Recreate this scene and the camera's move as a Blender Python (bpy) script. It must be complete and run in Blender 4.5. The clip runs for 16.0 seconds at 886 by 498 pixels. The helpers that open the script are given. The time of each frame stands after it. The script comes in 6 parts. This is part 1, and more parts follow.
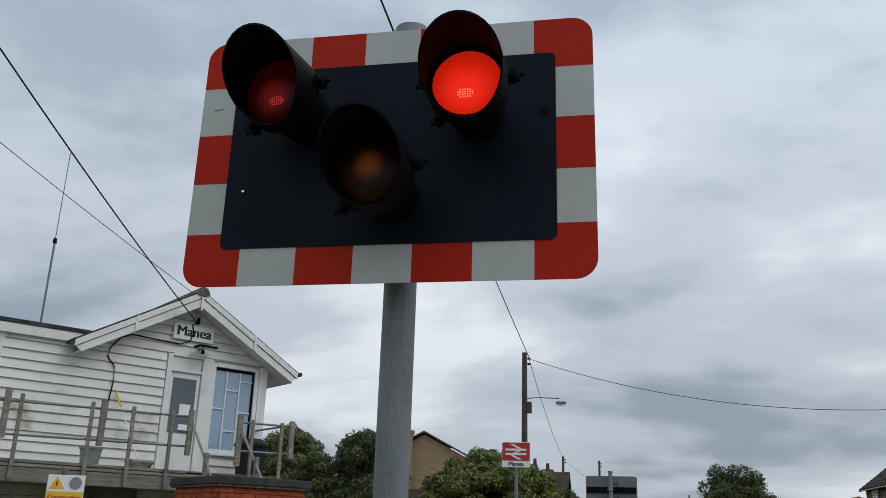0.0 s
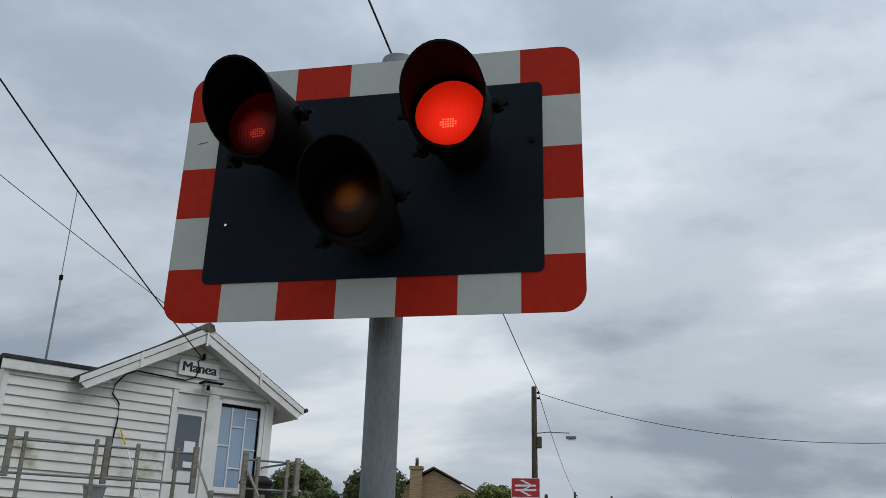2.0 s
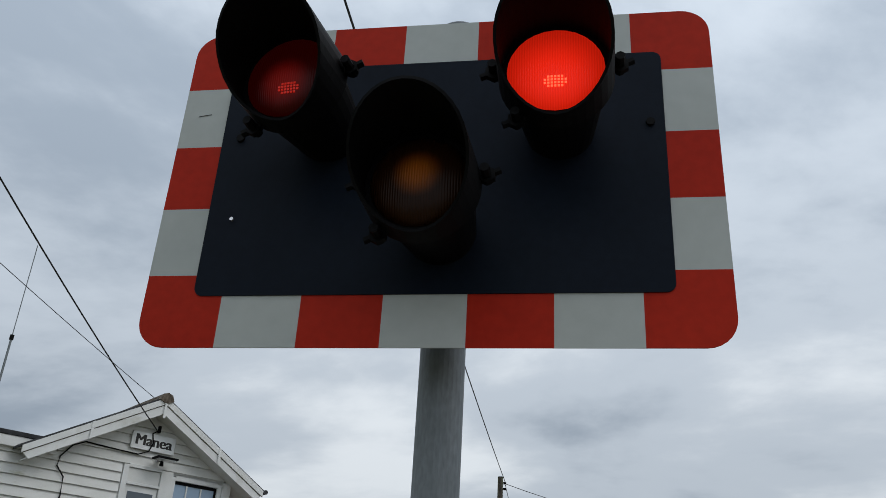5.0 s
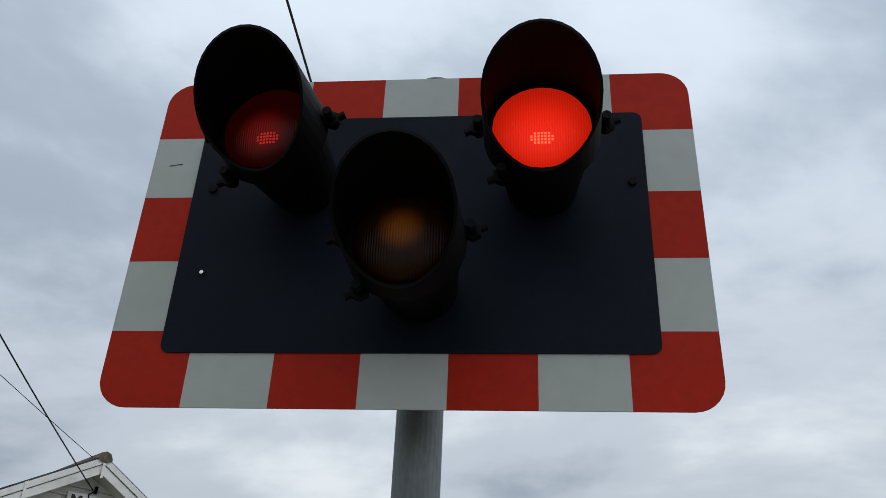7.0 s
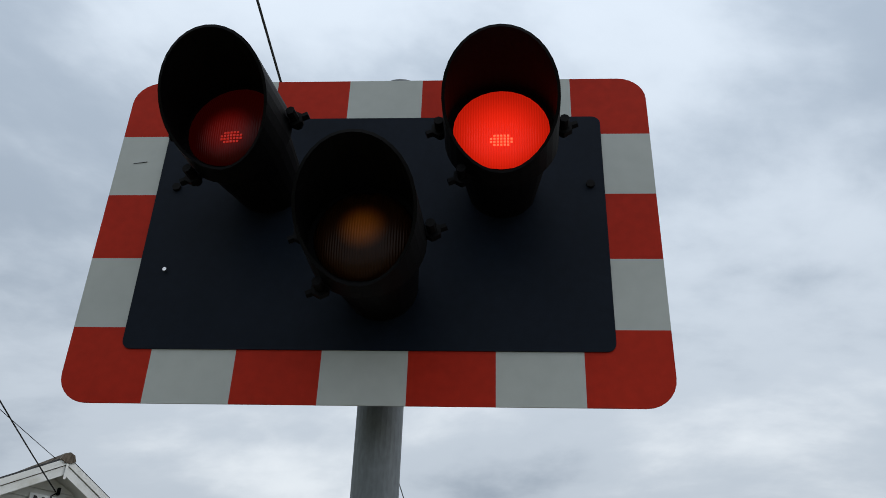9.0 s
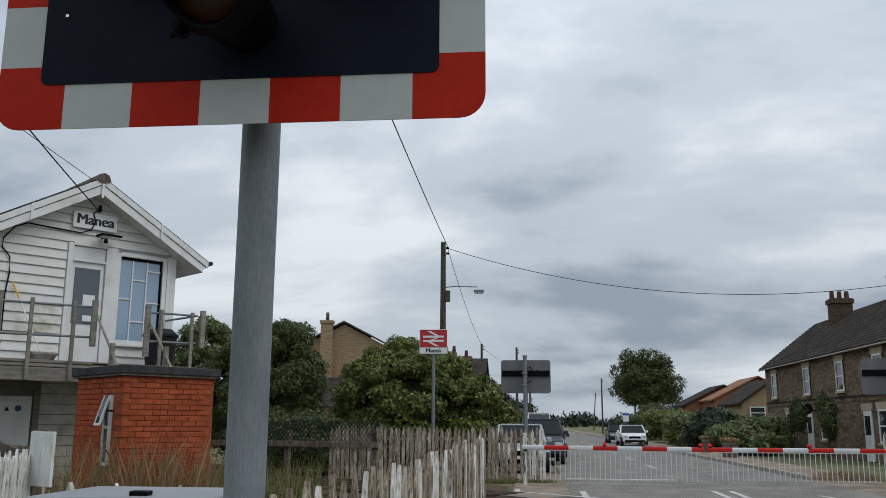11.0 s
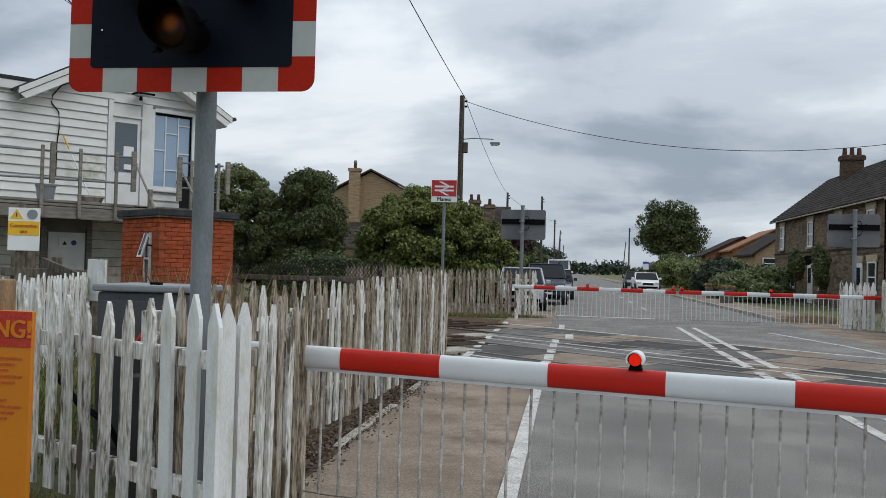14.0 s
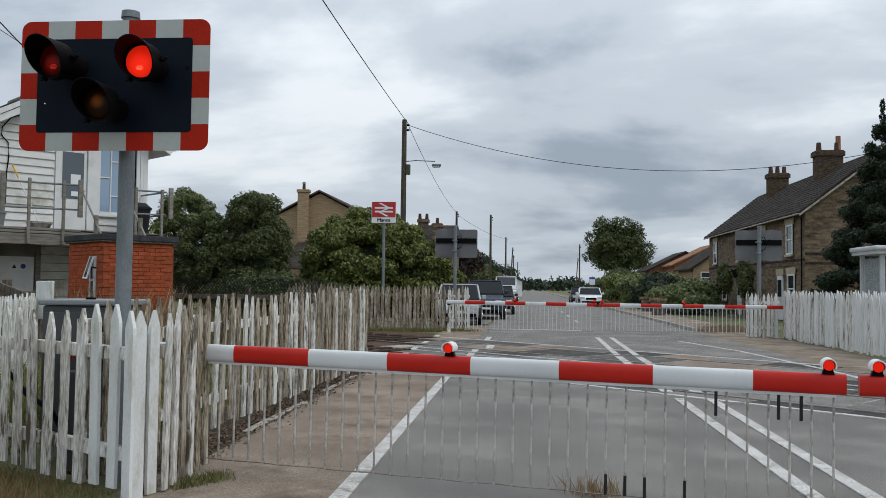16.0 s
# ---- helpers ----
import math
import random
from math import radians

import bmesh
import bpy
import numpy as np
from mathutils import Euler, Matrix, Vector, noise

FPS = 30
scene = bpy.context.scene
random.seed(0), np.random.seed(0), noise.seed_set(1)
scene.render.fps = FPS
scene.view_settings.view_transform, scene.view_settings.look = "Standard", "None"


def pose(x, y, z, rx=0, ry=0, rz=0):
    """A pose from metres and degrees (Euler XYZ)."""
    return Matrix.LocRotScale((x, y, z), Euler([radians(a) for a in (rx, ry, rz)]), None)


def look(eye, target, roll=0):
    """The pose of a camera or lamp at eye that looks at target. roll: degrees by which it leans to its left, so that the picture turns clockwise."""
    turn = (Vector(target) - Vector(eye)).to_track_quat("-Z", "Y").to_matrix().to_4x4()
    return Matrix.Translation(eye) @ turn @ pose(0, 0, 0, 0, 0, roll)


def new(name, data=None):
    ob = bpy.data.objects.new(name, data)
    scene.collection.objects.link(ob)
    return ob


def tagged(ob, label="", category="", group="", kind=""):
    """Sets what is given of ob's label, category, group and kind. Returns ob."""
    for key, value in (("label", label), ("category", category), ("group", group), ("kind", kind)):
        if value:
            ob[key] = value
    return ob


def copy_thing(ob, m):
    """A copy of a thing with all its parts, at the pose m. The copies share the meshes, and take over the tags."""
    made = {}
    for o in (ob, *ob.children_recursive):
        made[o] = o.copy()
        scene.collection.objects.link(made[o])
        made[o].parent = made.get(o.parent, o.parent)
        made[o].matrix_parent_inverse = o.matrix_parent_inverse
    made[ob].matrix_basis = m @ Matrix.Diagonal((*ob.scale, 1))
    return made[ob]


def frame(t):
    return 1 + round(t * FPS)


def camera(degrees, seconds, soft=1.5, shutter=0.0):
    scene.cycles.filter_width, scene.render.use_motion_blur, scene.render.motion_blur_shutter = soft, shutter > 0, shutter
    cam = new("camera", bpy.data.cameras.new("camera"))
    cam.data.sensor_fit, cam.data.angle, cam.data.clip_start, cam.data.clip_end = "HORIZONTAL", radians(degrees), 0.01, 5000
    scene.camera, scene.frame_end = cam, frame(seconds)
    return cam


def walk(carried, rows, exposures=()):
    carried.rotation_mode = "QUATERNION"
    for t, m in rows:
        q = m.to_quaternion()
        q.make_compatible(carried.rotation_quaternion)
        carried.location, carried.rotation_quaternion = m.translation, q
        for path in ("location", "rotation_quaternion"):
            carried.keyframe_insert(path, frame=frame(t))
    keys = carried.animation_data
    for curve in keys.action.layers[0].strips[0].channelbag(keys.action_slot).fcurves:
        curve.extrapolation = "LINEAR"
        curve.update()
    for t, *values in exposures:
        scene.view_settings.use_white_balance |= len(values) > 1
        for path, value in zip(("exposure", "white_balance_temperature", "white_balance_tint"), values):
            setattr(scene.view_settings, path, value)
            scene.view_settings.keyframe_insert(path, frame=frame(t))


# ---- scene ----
cam = camera(53.6, 16.0, soft=0.5)
PATH = [
    (0, (0.716, -2.621, 1.554), (0.349, -0.756, 2.176), 1.8),
    (0.5, (0.725, -2.575, 1.558), (0.354, -0.715, 2.192), 1.8),
    (1, (0.724, -2.545, 1.562), (0.347, -0.695, 2.221), 1.7),
    (1.5, (0.745, -2.537, 1.58), (0.366, -0.7, 2.274), 1.5),
    (2, (0.779, -2.544, 1.575), (0.394, -0.709, 2.269), 1.6),
    (2.5, (0.73, -2.447, 1.573), (0.334, -0.612, 2.264), 1.5),
    (3, (0.584, -2.289, 1.591), (0.185, -0.458, 2.288), 1.6),
    (3.5, (0.504, -2.107, 1.604), (0.109, -0.286, 2.331), 1.9),
    (4, (0.461, -1.966, 1.631), (0.07, -0.164, 2.406), 2.8),
    (6.5, (0.232, -1.8, 1.673), (0.058, -0.064, 2.652), 2.7),
    (7, (0.267, -1.797, 1.681), (0.083, -0.072, 2.677), 2.6),
    (7.5, (0.239, -1.803, 1.674), (0.102, -0.085, 2.689), 2.2),
    (8, (0.23, -1.812, 1.667), (0.119, -0.099, 2.693), 2.0),
    (10.3, (0.574, -1.92, 1.596), (0.421, -0.059, 2.312), 0.7),
    (10.5, (0.637, -1.981, 1.57), (0.472, -0.083, 2.18), 0.1),
    (11, (0.8, -2.217, 1.521), (0.604, -0.264, 1.91), 0.3),
    (11.5, (1.049, -2.55, 1.473), (0.808, -0.588, 1.777), 0.7),
    (12, (1.277, -2.898, 1.445), (1.01, -0.932, 1.69), 0.5),
    (12.5, (1.489, -3.306, 1.402), (1.217, -1.328, 1.518), 0.3),
    (13, (1.746, -3.665, 1.383), (1.474, -1.684, 1.43), 0.5),
    (13.5, (1.863, -4.056, 1.389), (1.588, -2.075, 1.421), 1.0),
    (14, (2.019, -4.423, 1.417), (1.738, -2.443, 1.459), 1.5),
    (14.5, (2.245, -4.768, 1.42), (1.96, -2.789, 1.456), 1.4),
    (15, (2.454, -5.149, 1.397), (2.174, -3.17, 1.441), 0.9),
    (15.5, (2.708, -5.504, 1.387), (2.475, -3.518, 1.435), 0.8),
    (16, (2.886, -5.873, 1.397), (2.7, -3.884, 1.482), 0.7),
]
walk(cam, [(t, look(eye, target, roll)) for t, eye, target, roll in PATH], [(0, -0.17), (3.5, -0.26), (8, -0.17), (11.5, -0.15), (13, -0.03), (16, -0.02)])
PI = math.pi

# ---- light: overcast sky, a soft weak sun ----
world = bpy.data.worlds.new("overcast_sky")
scene.world = world
world.use_nodes = True
wn, wl = world.node_tree.nodes, world.node_tree.links
wn.clear()


def wnode(kind, **kw):
    n = wn.new(kind)
    for k, v in kw.items():
        n.inputs[k].default_value = v
    return n


w_out = wn.new("ShaderNodeOutputWorld")
w_bg = wnode("ShaderNodeBackground", Strength=1.0)
sky = wn.new("ShaderNodeTexSky")
sky.sky_type, sky.sun_disc = "NISHITA", False
sky.sun_elevation, sky.sun_rotation = radians(47.8), radians(106.7)
coord = wn.new("ShaderNodeTexCoord")
sep = wn.new("ShaderNodeSeparateXYZ")
wl.new(coord.outputs["Generated"], sep.inputs[0])
lift = wn.new("ShaderNodeMath")
lift.operation = "ADD"
lift.inputs[1].default_value = 0.26
top = wn.new("ShaderNodeMath")
top.operation = "MAXIMUM"
top.inputs[1].default_value = 0.0
wl.new(sep.outputs["Z"], top.inputs[0])
wl.new(top.outputs[0], lift.inputs[0])
comb = wn.new("ShaderNodeCombineXYZ")
for axis in ("X", "Y"):
    dv = wn.new("ShaderNodeMath")
    dv.operation = "DIVIDE"
    wl.new(sep.outputs[axis], dv.inputs[0])
    wl.new(lift.outputs[0], dv.inputs[1])
    wl.new(dv.outputs[0], comb.inputs[axis])
wmap = wn.new("ShaderNodeMapping")
wmap.inputs["Location"].default_value = (5.3, 2.2, 0.0)
wmap.inputs["Scale"].default_value = (0.85, 1.1, 1.0)
wl.new(comb.outputs[0], wmap.inputs[0])
big = wnode("ShaderNodeTexNoise", Scale=1.15, Detail=9.0, Roughness=0.54, Distortion=0.2)
wl.new(wmap.outputs[0], big.inputs["Vector"])
ramp = wn.new("ShaderNodeValToRGB")
ramp.color_ramp.interpolation = "EASE"
els = ramp.color_ramp.elements
els[0].position, els[0].color = 0.35, (0.325, 0.385, 0.46, 1)
els[1].position, els[1].color = 0.66, (0.83, 0.885, 0.935, 1)
mid = els.new(0.5)
mid.color = (0.55, 0.615, 0.69, 1)
wl.new(big.outputs["Fac"], ramp.inputs[0])
mixs = wn.new("ShaderNodeMix")
mixs.data_type = "RGBA"
mixs.inputs["Factor"].default_value = 0.95
skydim = wn.new("ShaderNodeMix")
skydim.data_type, skydim.blend_type = "RGBA", "MULTIPLY"
skydim.inputs["Factor"].default_value = 1.0
skydim.inputs["B"].default_value = (0.1, 0.1, 0.1, 1)
wl.new(sky.outputs[0], skydim.inputs["A"])
wl.new(skydim.outputs["Result"], mixs.inputs["A"])
wl.new(ramp.outputs[0], mixs.inputs["B"])
# an overcast sky is brightest overhead
zen = wn.new("ShaderNodeMapRange")
zen.interpolation_type = "SMOOTHSTEP"
for key, value in (("From Min", 0.0), ("From Max", 1.0), ("To Min", 0.97), ("To Max", 1.8)):
    zen.inputs[key].default_value = value
wl.new(sep.outputs["Z"], zen.inputs["Value"])
wl.new(zen.outputs[0], w_bg.inputs["Strength"])
wl.new(mixs.outputs["Result"], w_bg.inputs["Color"])
wl.new(w_bg.outputs[0], w_out.inputs[0])

sun = new("sun", bpy.data.lights.new("sun", "SUN"))
sun.data.energy, sun.data.angle, sun.data.color = 0.9, radians(35), (1.0, 0.97, 0.92)
sun.matrix_world = look((40, -12, 46), (0, 0, 0))


# ---- materials ----
def material(name, a, b=None, rough=0.7, metal=0.0, scale=8.0, stretch=(1, 1, 1), bump=0.15, fine=90.0, contrast=(0.35, 0.65), per=0.0, emit=None, power=0.0, spec=0.4, coords="Object", grain=0.25, dirt=None, dirt_scale=1.2, dirt_at=(0.52, 0.68)):
    """Two colours mixed by a coarse noise, a fine grain on top, relief, and an optional patchy stain."""
    m = bpy.data.materials.new(name)
    m.use_nodes = True
    n, l = m.node_tree.nodes, m.node_tree.links
    p = n["Principled BSDF"]
    p.inputs["Roughness"].default_value, p.inputs["Metallic"].default_value = rough, metal
    p.inputs["Specular IOR Level"].default_value = spec
    tc = n.new("ShaderNodeTexCoord")
    mp = n.new("ShaderNodeMapping")
    mp.inputs["Scale"].default_value = stretch
    l.new(tc.outputs[coords], mp.inputs[0])
    if per:
        oi = n.new("ShaderNodeObjectInfo")
        sh = n.new("ShaderNodeVectorMath")
        sh.operation = "MULTIPLY_ADD"
        sh.inputs[1].default_value = (37.0, 53.0, 71.0)
        cb = n.new("ShaderNodeCombineXYZ")
        for s in ("X", "Y", "Z"):
            l.new(oi.outputs["Random"], cb.inputs[s])
        l.new(cb.outputs[0], sh.inputs[0])
        l.new(mp.outputs[0], sh.inputs[2])
        vec = sh.outputs[0]
    else:
        vec = mp.outputs[0]
    nz = n.new("ShaderNodeTexNoise")
    nz.inputs["Scale"].default_value, nz.inputs["Detail"].default_value = scale, 6.0
    l.new(vec, nz.inputs["Vector"])
    cr = n.new("ShaderNodeValToRGB")
    cr.color_ramp.elements[0].position, cr.color_ramp.elements[1].position = contrast
    cr.color_ramp.elements[0].color = (*a, 1)
    cr.color_ramp.elements[1].color = (*(b or tuple(min(1, c * 1.25) for c in a)), 1)
    l.new(nz.outputs["Fac"], cr.inputs[0])
    col = cr.outputs[0]
    fz = n.new("ShaderNodeTexNoise")
    fz.inputs["Scale"].default_value, fz.inputs["Detail"].default_value = fine, 3.0
    l.new(vec, fz.inputs["Vector"])
    fr = n.new("ShaderNodeMapRange")
    fr.inputs["From Min"].default_value, fr.inputs["From Max"].default_value = 0.3, 0.7
    l.new(fz.outputs["Fac"], fr.inputs["Value"])
    ov = n.new("ShaderNodeMix")
    ov.data_type, ov.blend_type = "RGBA", "OVERLAY"
    ov.inputs["Factor"].default_value = grain
    l.new(col, ov.inputs["A"])
    l.new(fr.outputs[0], ov.inputs["B"])
    col = ov.outputs["Result"]
    if dirt:
        dz = n.new("ShaderNodeTexNoise")
        dz.inputs["Scale"].default_value, dz.inputs["Detail"].default_value, dz.inputs["Roughness"].default_value = dirt_scale, 8.0, 0.65
        l.new(vec, dz.inputs["Vector"])
        dr = n.new("ShaderNodeMapRange")
        dr.inputs["From Min"].default_value, dr.inputs["From Max"].default_value = dirt_at
        l.new(dz.outputs["Fac"], dr.inputs["Value"])
        dm = n.new("ShaderNodeMix")
        dm.data_type = "RGBA"
        l.new(dr.outputs[0], dm.inputs["Factor"])
        l.new(col, dm.inputs["A"])
        dm.inputs["B"].default_value = (*dirt, 1)
        col = dm.outputs["Result"]
    if per:
        hs = n.new("ShaderNodeHueSaturation")
        mr = n.new("ShaderNodeMapRange")
        mr.inputs["To Min"].default_value, mr.inputs["To Max"].default_value = 1 - per, 1 + per
        l.new(oi.outputs["Random"], mr.inputs["Value"])
        l.new(mr.outputs[0], hs.inputs["Value"])
        l.new(col, hs.inputs["Color"])
        col = hs.outputs[0]
    l.new(col, p.inputs["Base Color"])
    if bump:
        bp = n.new("ShaderNodeBump")
        bp.inputs["Strength"].default_value, bp.inputs["Distance"].default_value = bump, 0.01
        l.new(fz.outputs["Fac"], bp.inputs["Height"])
        l.new(bp.outputs[0], p.inputs["Normal"])
    if emit:
        p.inputs["Emission Color"].default_value, p.inputs["Emission Strength"].default_value = (*emit, 1), power
    return m


def leafy(name, a, b, rough=0.5):
    """Leaves: each loose leaf takes a tone of its own, and some light passes through."""
    m = bpy.data.materials.new(name)
    m.use_nodes = True
    n, l = m.node_tree.nodes, m.node_tree.links
    p = n["Principled BSDF"]
    p.inputs["Roughness"].default_value = rough
    p.inputs["Specular IOR Level"].default_value = 0.3
    g = n.new("ShaderNodeNewGeometry")
    cr = n.new("ShaderNodeValToRGB")
    cr.color_ramp.elements[0].color, cr.color_ramp.elements[1].color = (*a, 1), (*b, 1)
    l.new(g.outputs["Random Per Island"], cr.inputs[0])
    l.new(cr.outputs[0], p.inputs["Base Color"])
    t = n.new("ShaderNodeBsdfTranslucent")
    l.new(cr.outputs[0], t.inputs["Color"])
    ms = n.new("ShaderNodeMixShader")
    ms.inputs[0].default_value = 0.22
    l.new(p.outputs[0], ms.inputs[1])
    l.new(t.outputs[0], ms.inputs[2])
    l.new(ms.outputs[0], n["Material Output"].inputs[0])
    return m


def glass(name, tint, rough=0.03):
    m = bpy.data.materials.new(name)
    m.use_nodes = True
    p = m.node_tree.nodes["Principled BSDF"]
    p.inputs["Base Color"].default_value = (*tint, 1)
    p.inputs["Roughness"].default_value = rough
    p.inputs["Specular IOR Level"].default_value = 0.6
    return m


ASPHALT = material("asphalt", (0.150, 0.140, 0.129), (0.222, 0.208, 0.191), rough=0.9, scale=0.9, bump=0.8, fine=105, grain=0.9, contrast=(0.3, 0.7), spec=0.15, dirt=(0.265, 0.247, 0.224), dirt_scale=0.9, dirt_at=(0.5, 0.78))
FOOTWAY = material("worn_footway", (0.19, 0.150, 0.115), (0.30, 0.245, 0.195), rough=0.95, scale=1.0, bump=0.5, fine=65, grain=0.32, spec=0.12, dirt=(0.135, 0.102, 0.077), dirt_scale=1.1, dirt_at=(0.5, 0.68))
PANEL = material("crossing_panel", (0.078, 0.072, 0.066), (0.13, 0.121, 0.112), rough=0.85, scale=2.5, bump=0.4, fine=50, grain=0.4, per=0.5, spec=0.15)
PAINT = material("road_paint", (0.41, 0.395, 0.37), (0.56, 0.545, 0.515), rough=0.85, scale=4, bump=0.4, fine=70, grain=0.4, spec=0.2, dirt=(0.20, 0.188, 0.172), dirt_scale=5, dirt_at=(0.55, 0.66))
STEEL = material("rail_steel", (0.16, 0.13, 0.11), (0.26, 0.23, 0.2), rough=0.45, metal=0.8, scale=5)
EARTH = material("bare_earth", (0.055, 0.040, 0.028), (0.115, 0.088, 0.064), rough=1.0, scale=7, bump=0.9, fine=45, grain=0.4, spec=0.1, dirt=(0.05, 0.052, 0.027), dirt_scale=2.0)
GRASSG = material("rough_grass_ground", (0.075, 0.085, 0.03), (0.16, 0.145, 0.07), rough=1.0, scale=1.6, bump=0.9, fine=40, dirt=(0.06, 0.085, 0.025), dirt_scale=0.4)
RUSTWOOD = material("rusty_sleeper", (0.03, 0.02, 0.014), (0.085, 0.058, 0.042), rough=0.95, scale=4, stretch=(1, 5, 3), bump=0.6, fine=30, grain=0.4, per=0.25, spec=0.1)
KERB = material("kerb_concrete", (0.29, 0.265, 0.23), (0.42, 0.39, 0.345), rough=0.9, scale=5, bump=0.4, spec=0.15, dirt=(0.17, 0.145, 0.12), dirt_scale=4, dirt_at=(0.52, 0.62))
BALLAST = material("ballast", (0.06, 0.038, 0.026), (0.125, 0.085, 0.06), rough=1.0, scale=22, bump=1.0, fine=35, grain=0.5, spec=0.1)
WHITEWASH = material("flaking_whitewash", (0.50, 0.485, 0.44), (0.69, 0.675, 0.63), rough=0.85, scale=2.4, stretch=(7, 7, 1.3), bump=0.7, fine=10, grain=0.55, per=0.12, spec=0.15, dirt=(0.13, 0.108, 0.082), dirt_scale=1.4, dirt_at=(0.545, 0.60))
FRESHWHITE = material("white_fence_paint", (0.62, 0.63, 0.615), (0.71, 0.72, 0.71), rough=0.6, scale=2, stretch=(3, 3, 1), bump=0.25, fine=40, grain=0.15, per=0.05, dirt=(0.40, 0.385, 0.27), dirt_scale=2.2, dirt_at=(0.52, 0.74))
BAREWOOD = material("weathered_wood", (0.15, 0.12, 0.085), (0.34, 0.285, 0.215), rough=0.95, scale=1.6, stretch=(9, 9, 1.6), bump=0.9, fine=9, grain=0.75, per=0.16, spec=0.12, dirt=(0.47, 0.435, 0.37), dirt_scale=1.3, dirt_at=(0.52, 0.62))
OLDWOOD = material("brown_timber", (0.07, 0.055, 0.042), (0.17, 0.14, 0.11), rough=0.95, scale=3, stretch=(6, 6, 2), bump=0.6, fine=40, per=0.15)
POSTWOOD = material("tan_post_timber", (0.20, 0.125, 0.065), (0.33, 0.215, 0.12), rough=0.9, scale=3, stretch=(6, 6, 1.5), bump=0.4, fine=30)
DECKWOOD = material("grey_timber", (0.16, 0.145, 0.125), (0.28, 0.26, 0.225), rough=0.95, scale=3, stretch=(1.2, 8, 8), bump=0.5, fine=40, per=0.12, dirt=(0.12, 0.12, 0.08), dirt_scale=1.5)
GALV = material("galvanised_grey", (0.15, 0.17, 0.18), (0.20, 0.22, 0.235), rough=0.6, metal=0.15, scale=3.5, stretch=(3, 3, 1), bump=0.06, fine=40, grain=0.12, spec=0.3, dirt=(0.27, 0.29, 0.30), dirt_scale=7, dirt_at=(0.68, 0.74))
SIGNRED = material("signal_red_sheet", (0.35, 0.017, 0.007), (0.40, 0.022, 0.009), rough=0.5, scale=2.5, bump=0.02, fine=40, grain=0.08, spec=0.08)
SIGNWHITE = material("signal_white_sheet", (0.40, 0.425, 0.41), (0.43, 0.455, 0.44), rough=0.5, scale=2.5, bump=0.01, fine=20, grain=0.03, spec=0.15)
SIGNDARK = material("signal_panel_paint", (0.0044, 0.0076, 0.0140), (0.0066, 0.0104, 0.0182), rough=0.45, scale=4, bump=0.02, fine=60, grain=0.1, spec=0.07, dirt=(0.007, 0.009, 0.014), dirt_scale=6, dirt_at=(0.6, 0.85))
BLACK = material("matt_black", (0.002, 0.002, 0.0025), (0.004, 0.004, 0.0045), rough=0.6, scale=8, bump=0.05, spec=0.08)
BACKGREY = material("aluminium_back", (0.12, 0.125, 0.13), (0.17, 0.175, 0.18), rough=0.65, metal=0.1, scale=2, bump=0.05, grain=0.08, spec=0.2)


def lens(name, rim, core, glow=None, power=(0.0, 0.0), centre=(0.0, -0.26, -0.03), reach=0.085):
    """Ribbed signal glass: one colour at the rim, another towards a centre, and, where it is lit, a glow that falls off the same way."""
    m = bpy.data.materials.new(name)
    m.use_nodes = True
    n, l = m.node_tree.nodes, m.node_tree.links
    p = n["Principled BSDF"]
    p.inputs["Roughness"].default_value, p.inputs["Specular IOR Level"].default_value = 0.3, 0.12
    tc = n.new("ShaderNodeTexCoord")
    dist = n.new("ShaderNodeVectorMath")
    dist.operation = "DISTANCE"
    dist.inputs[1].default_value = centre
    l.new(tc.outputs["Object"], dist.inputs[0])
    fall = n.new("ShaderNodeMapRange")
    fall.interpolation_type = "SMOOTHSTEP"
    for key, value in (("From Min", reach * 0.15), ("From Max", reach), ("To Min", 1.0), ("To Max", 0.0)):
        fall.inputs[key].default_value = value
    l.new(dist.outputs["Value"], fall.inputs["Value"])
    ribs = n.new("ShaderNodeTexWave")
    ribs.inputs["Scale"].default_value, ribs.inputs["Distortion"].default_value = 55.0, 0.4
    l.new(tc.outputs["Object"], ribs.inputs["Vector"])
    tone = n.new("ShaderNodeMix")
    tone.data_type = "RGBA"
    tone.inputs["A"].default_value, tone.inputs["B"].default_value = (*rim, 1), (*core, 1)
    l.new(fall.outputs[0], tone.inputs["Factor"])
    l.new(tone.outputs["Result"], p.inputs["Base Color"])
    bp = n.new("ShaderNodeBump")
    bp.inputs["Strength"].default_value, bp.inputs["Distance"].default_value = 0.35, 0.002
    l.new(ribs.outputs["Fac"], bp.inputs["Height"])
    l.new(bp.outputs[0], p.inputs["Normal"])
    if glow:
        p.inputs["Emission Color"].default_value = (*glow, 1)
        lit = n.new("ShaderNodeMapRange")
        lit.inputs["To Min"].default_value, lit.inputs["To Max"].default_value = power
        l.new(fall.outputs[0], lit.inputs["Value"])
        ripple = n.new("ShaderNodeMapRange")
        ripple.inputs["To Min"].default_value, ripple.inputs["To Max"].default_value = 0.86, 1.08
        l.new(ribs.outputs["Fac"], ripple.inputs["Value"])
        mul = n.new("ShaderNodeMath")
        mul.operation = "MULTIPLY"
        l.new(lit.outputs[0], mul.inputs[0])
        l.new(ripple.outputs[0], mul.inputs[1])
        l.new(mul.outputs[0], p.inputs["Emission Strength"])
    return m


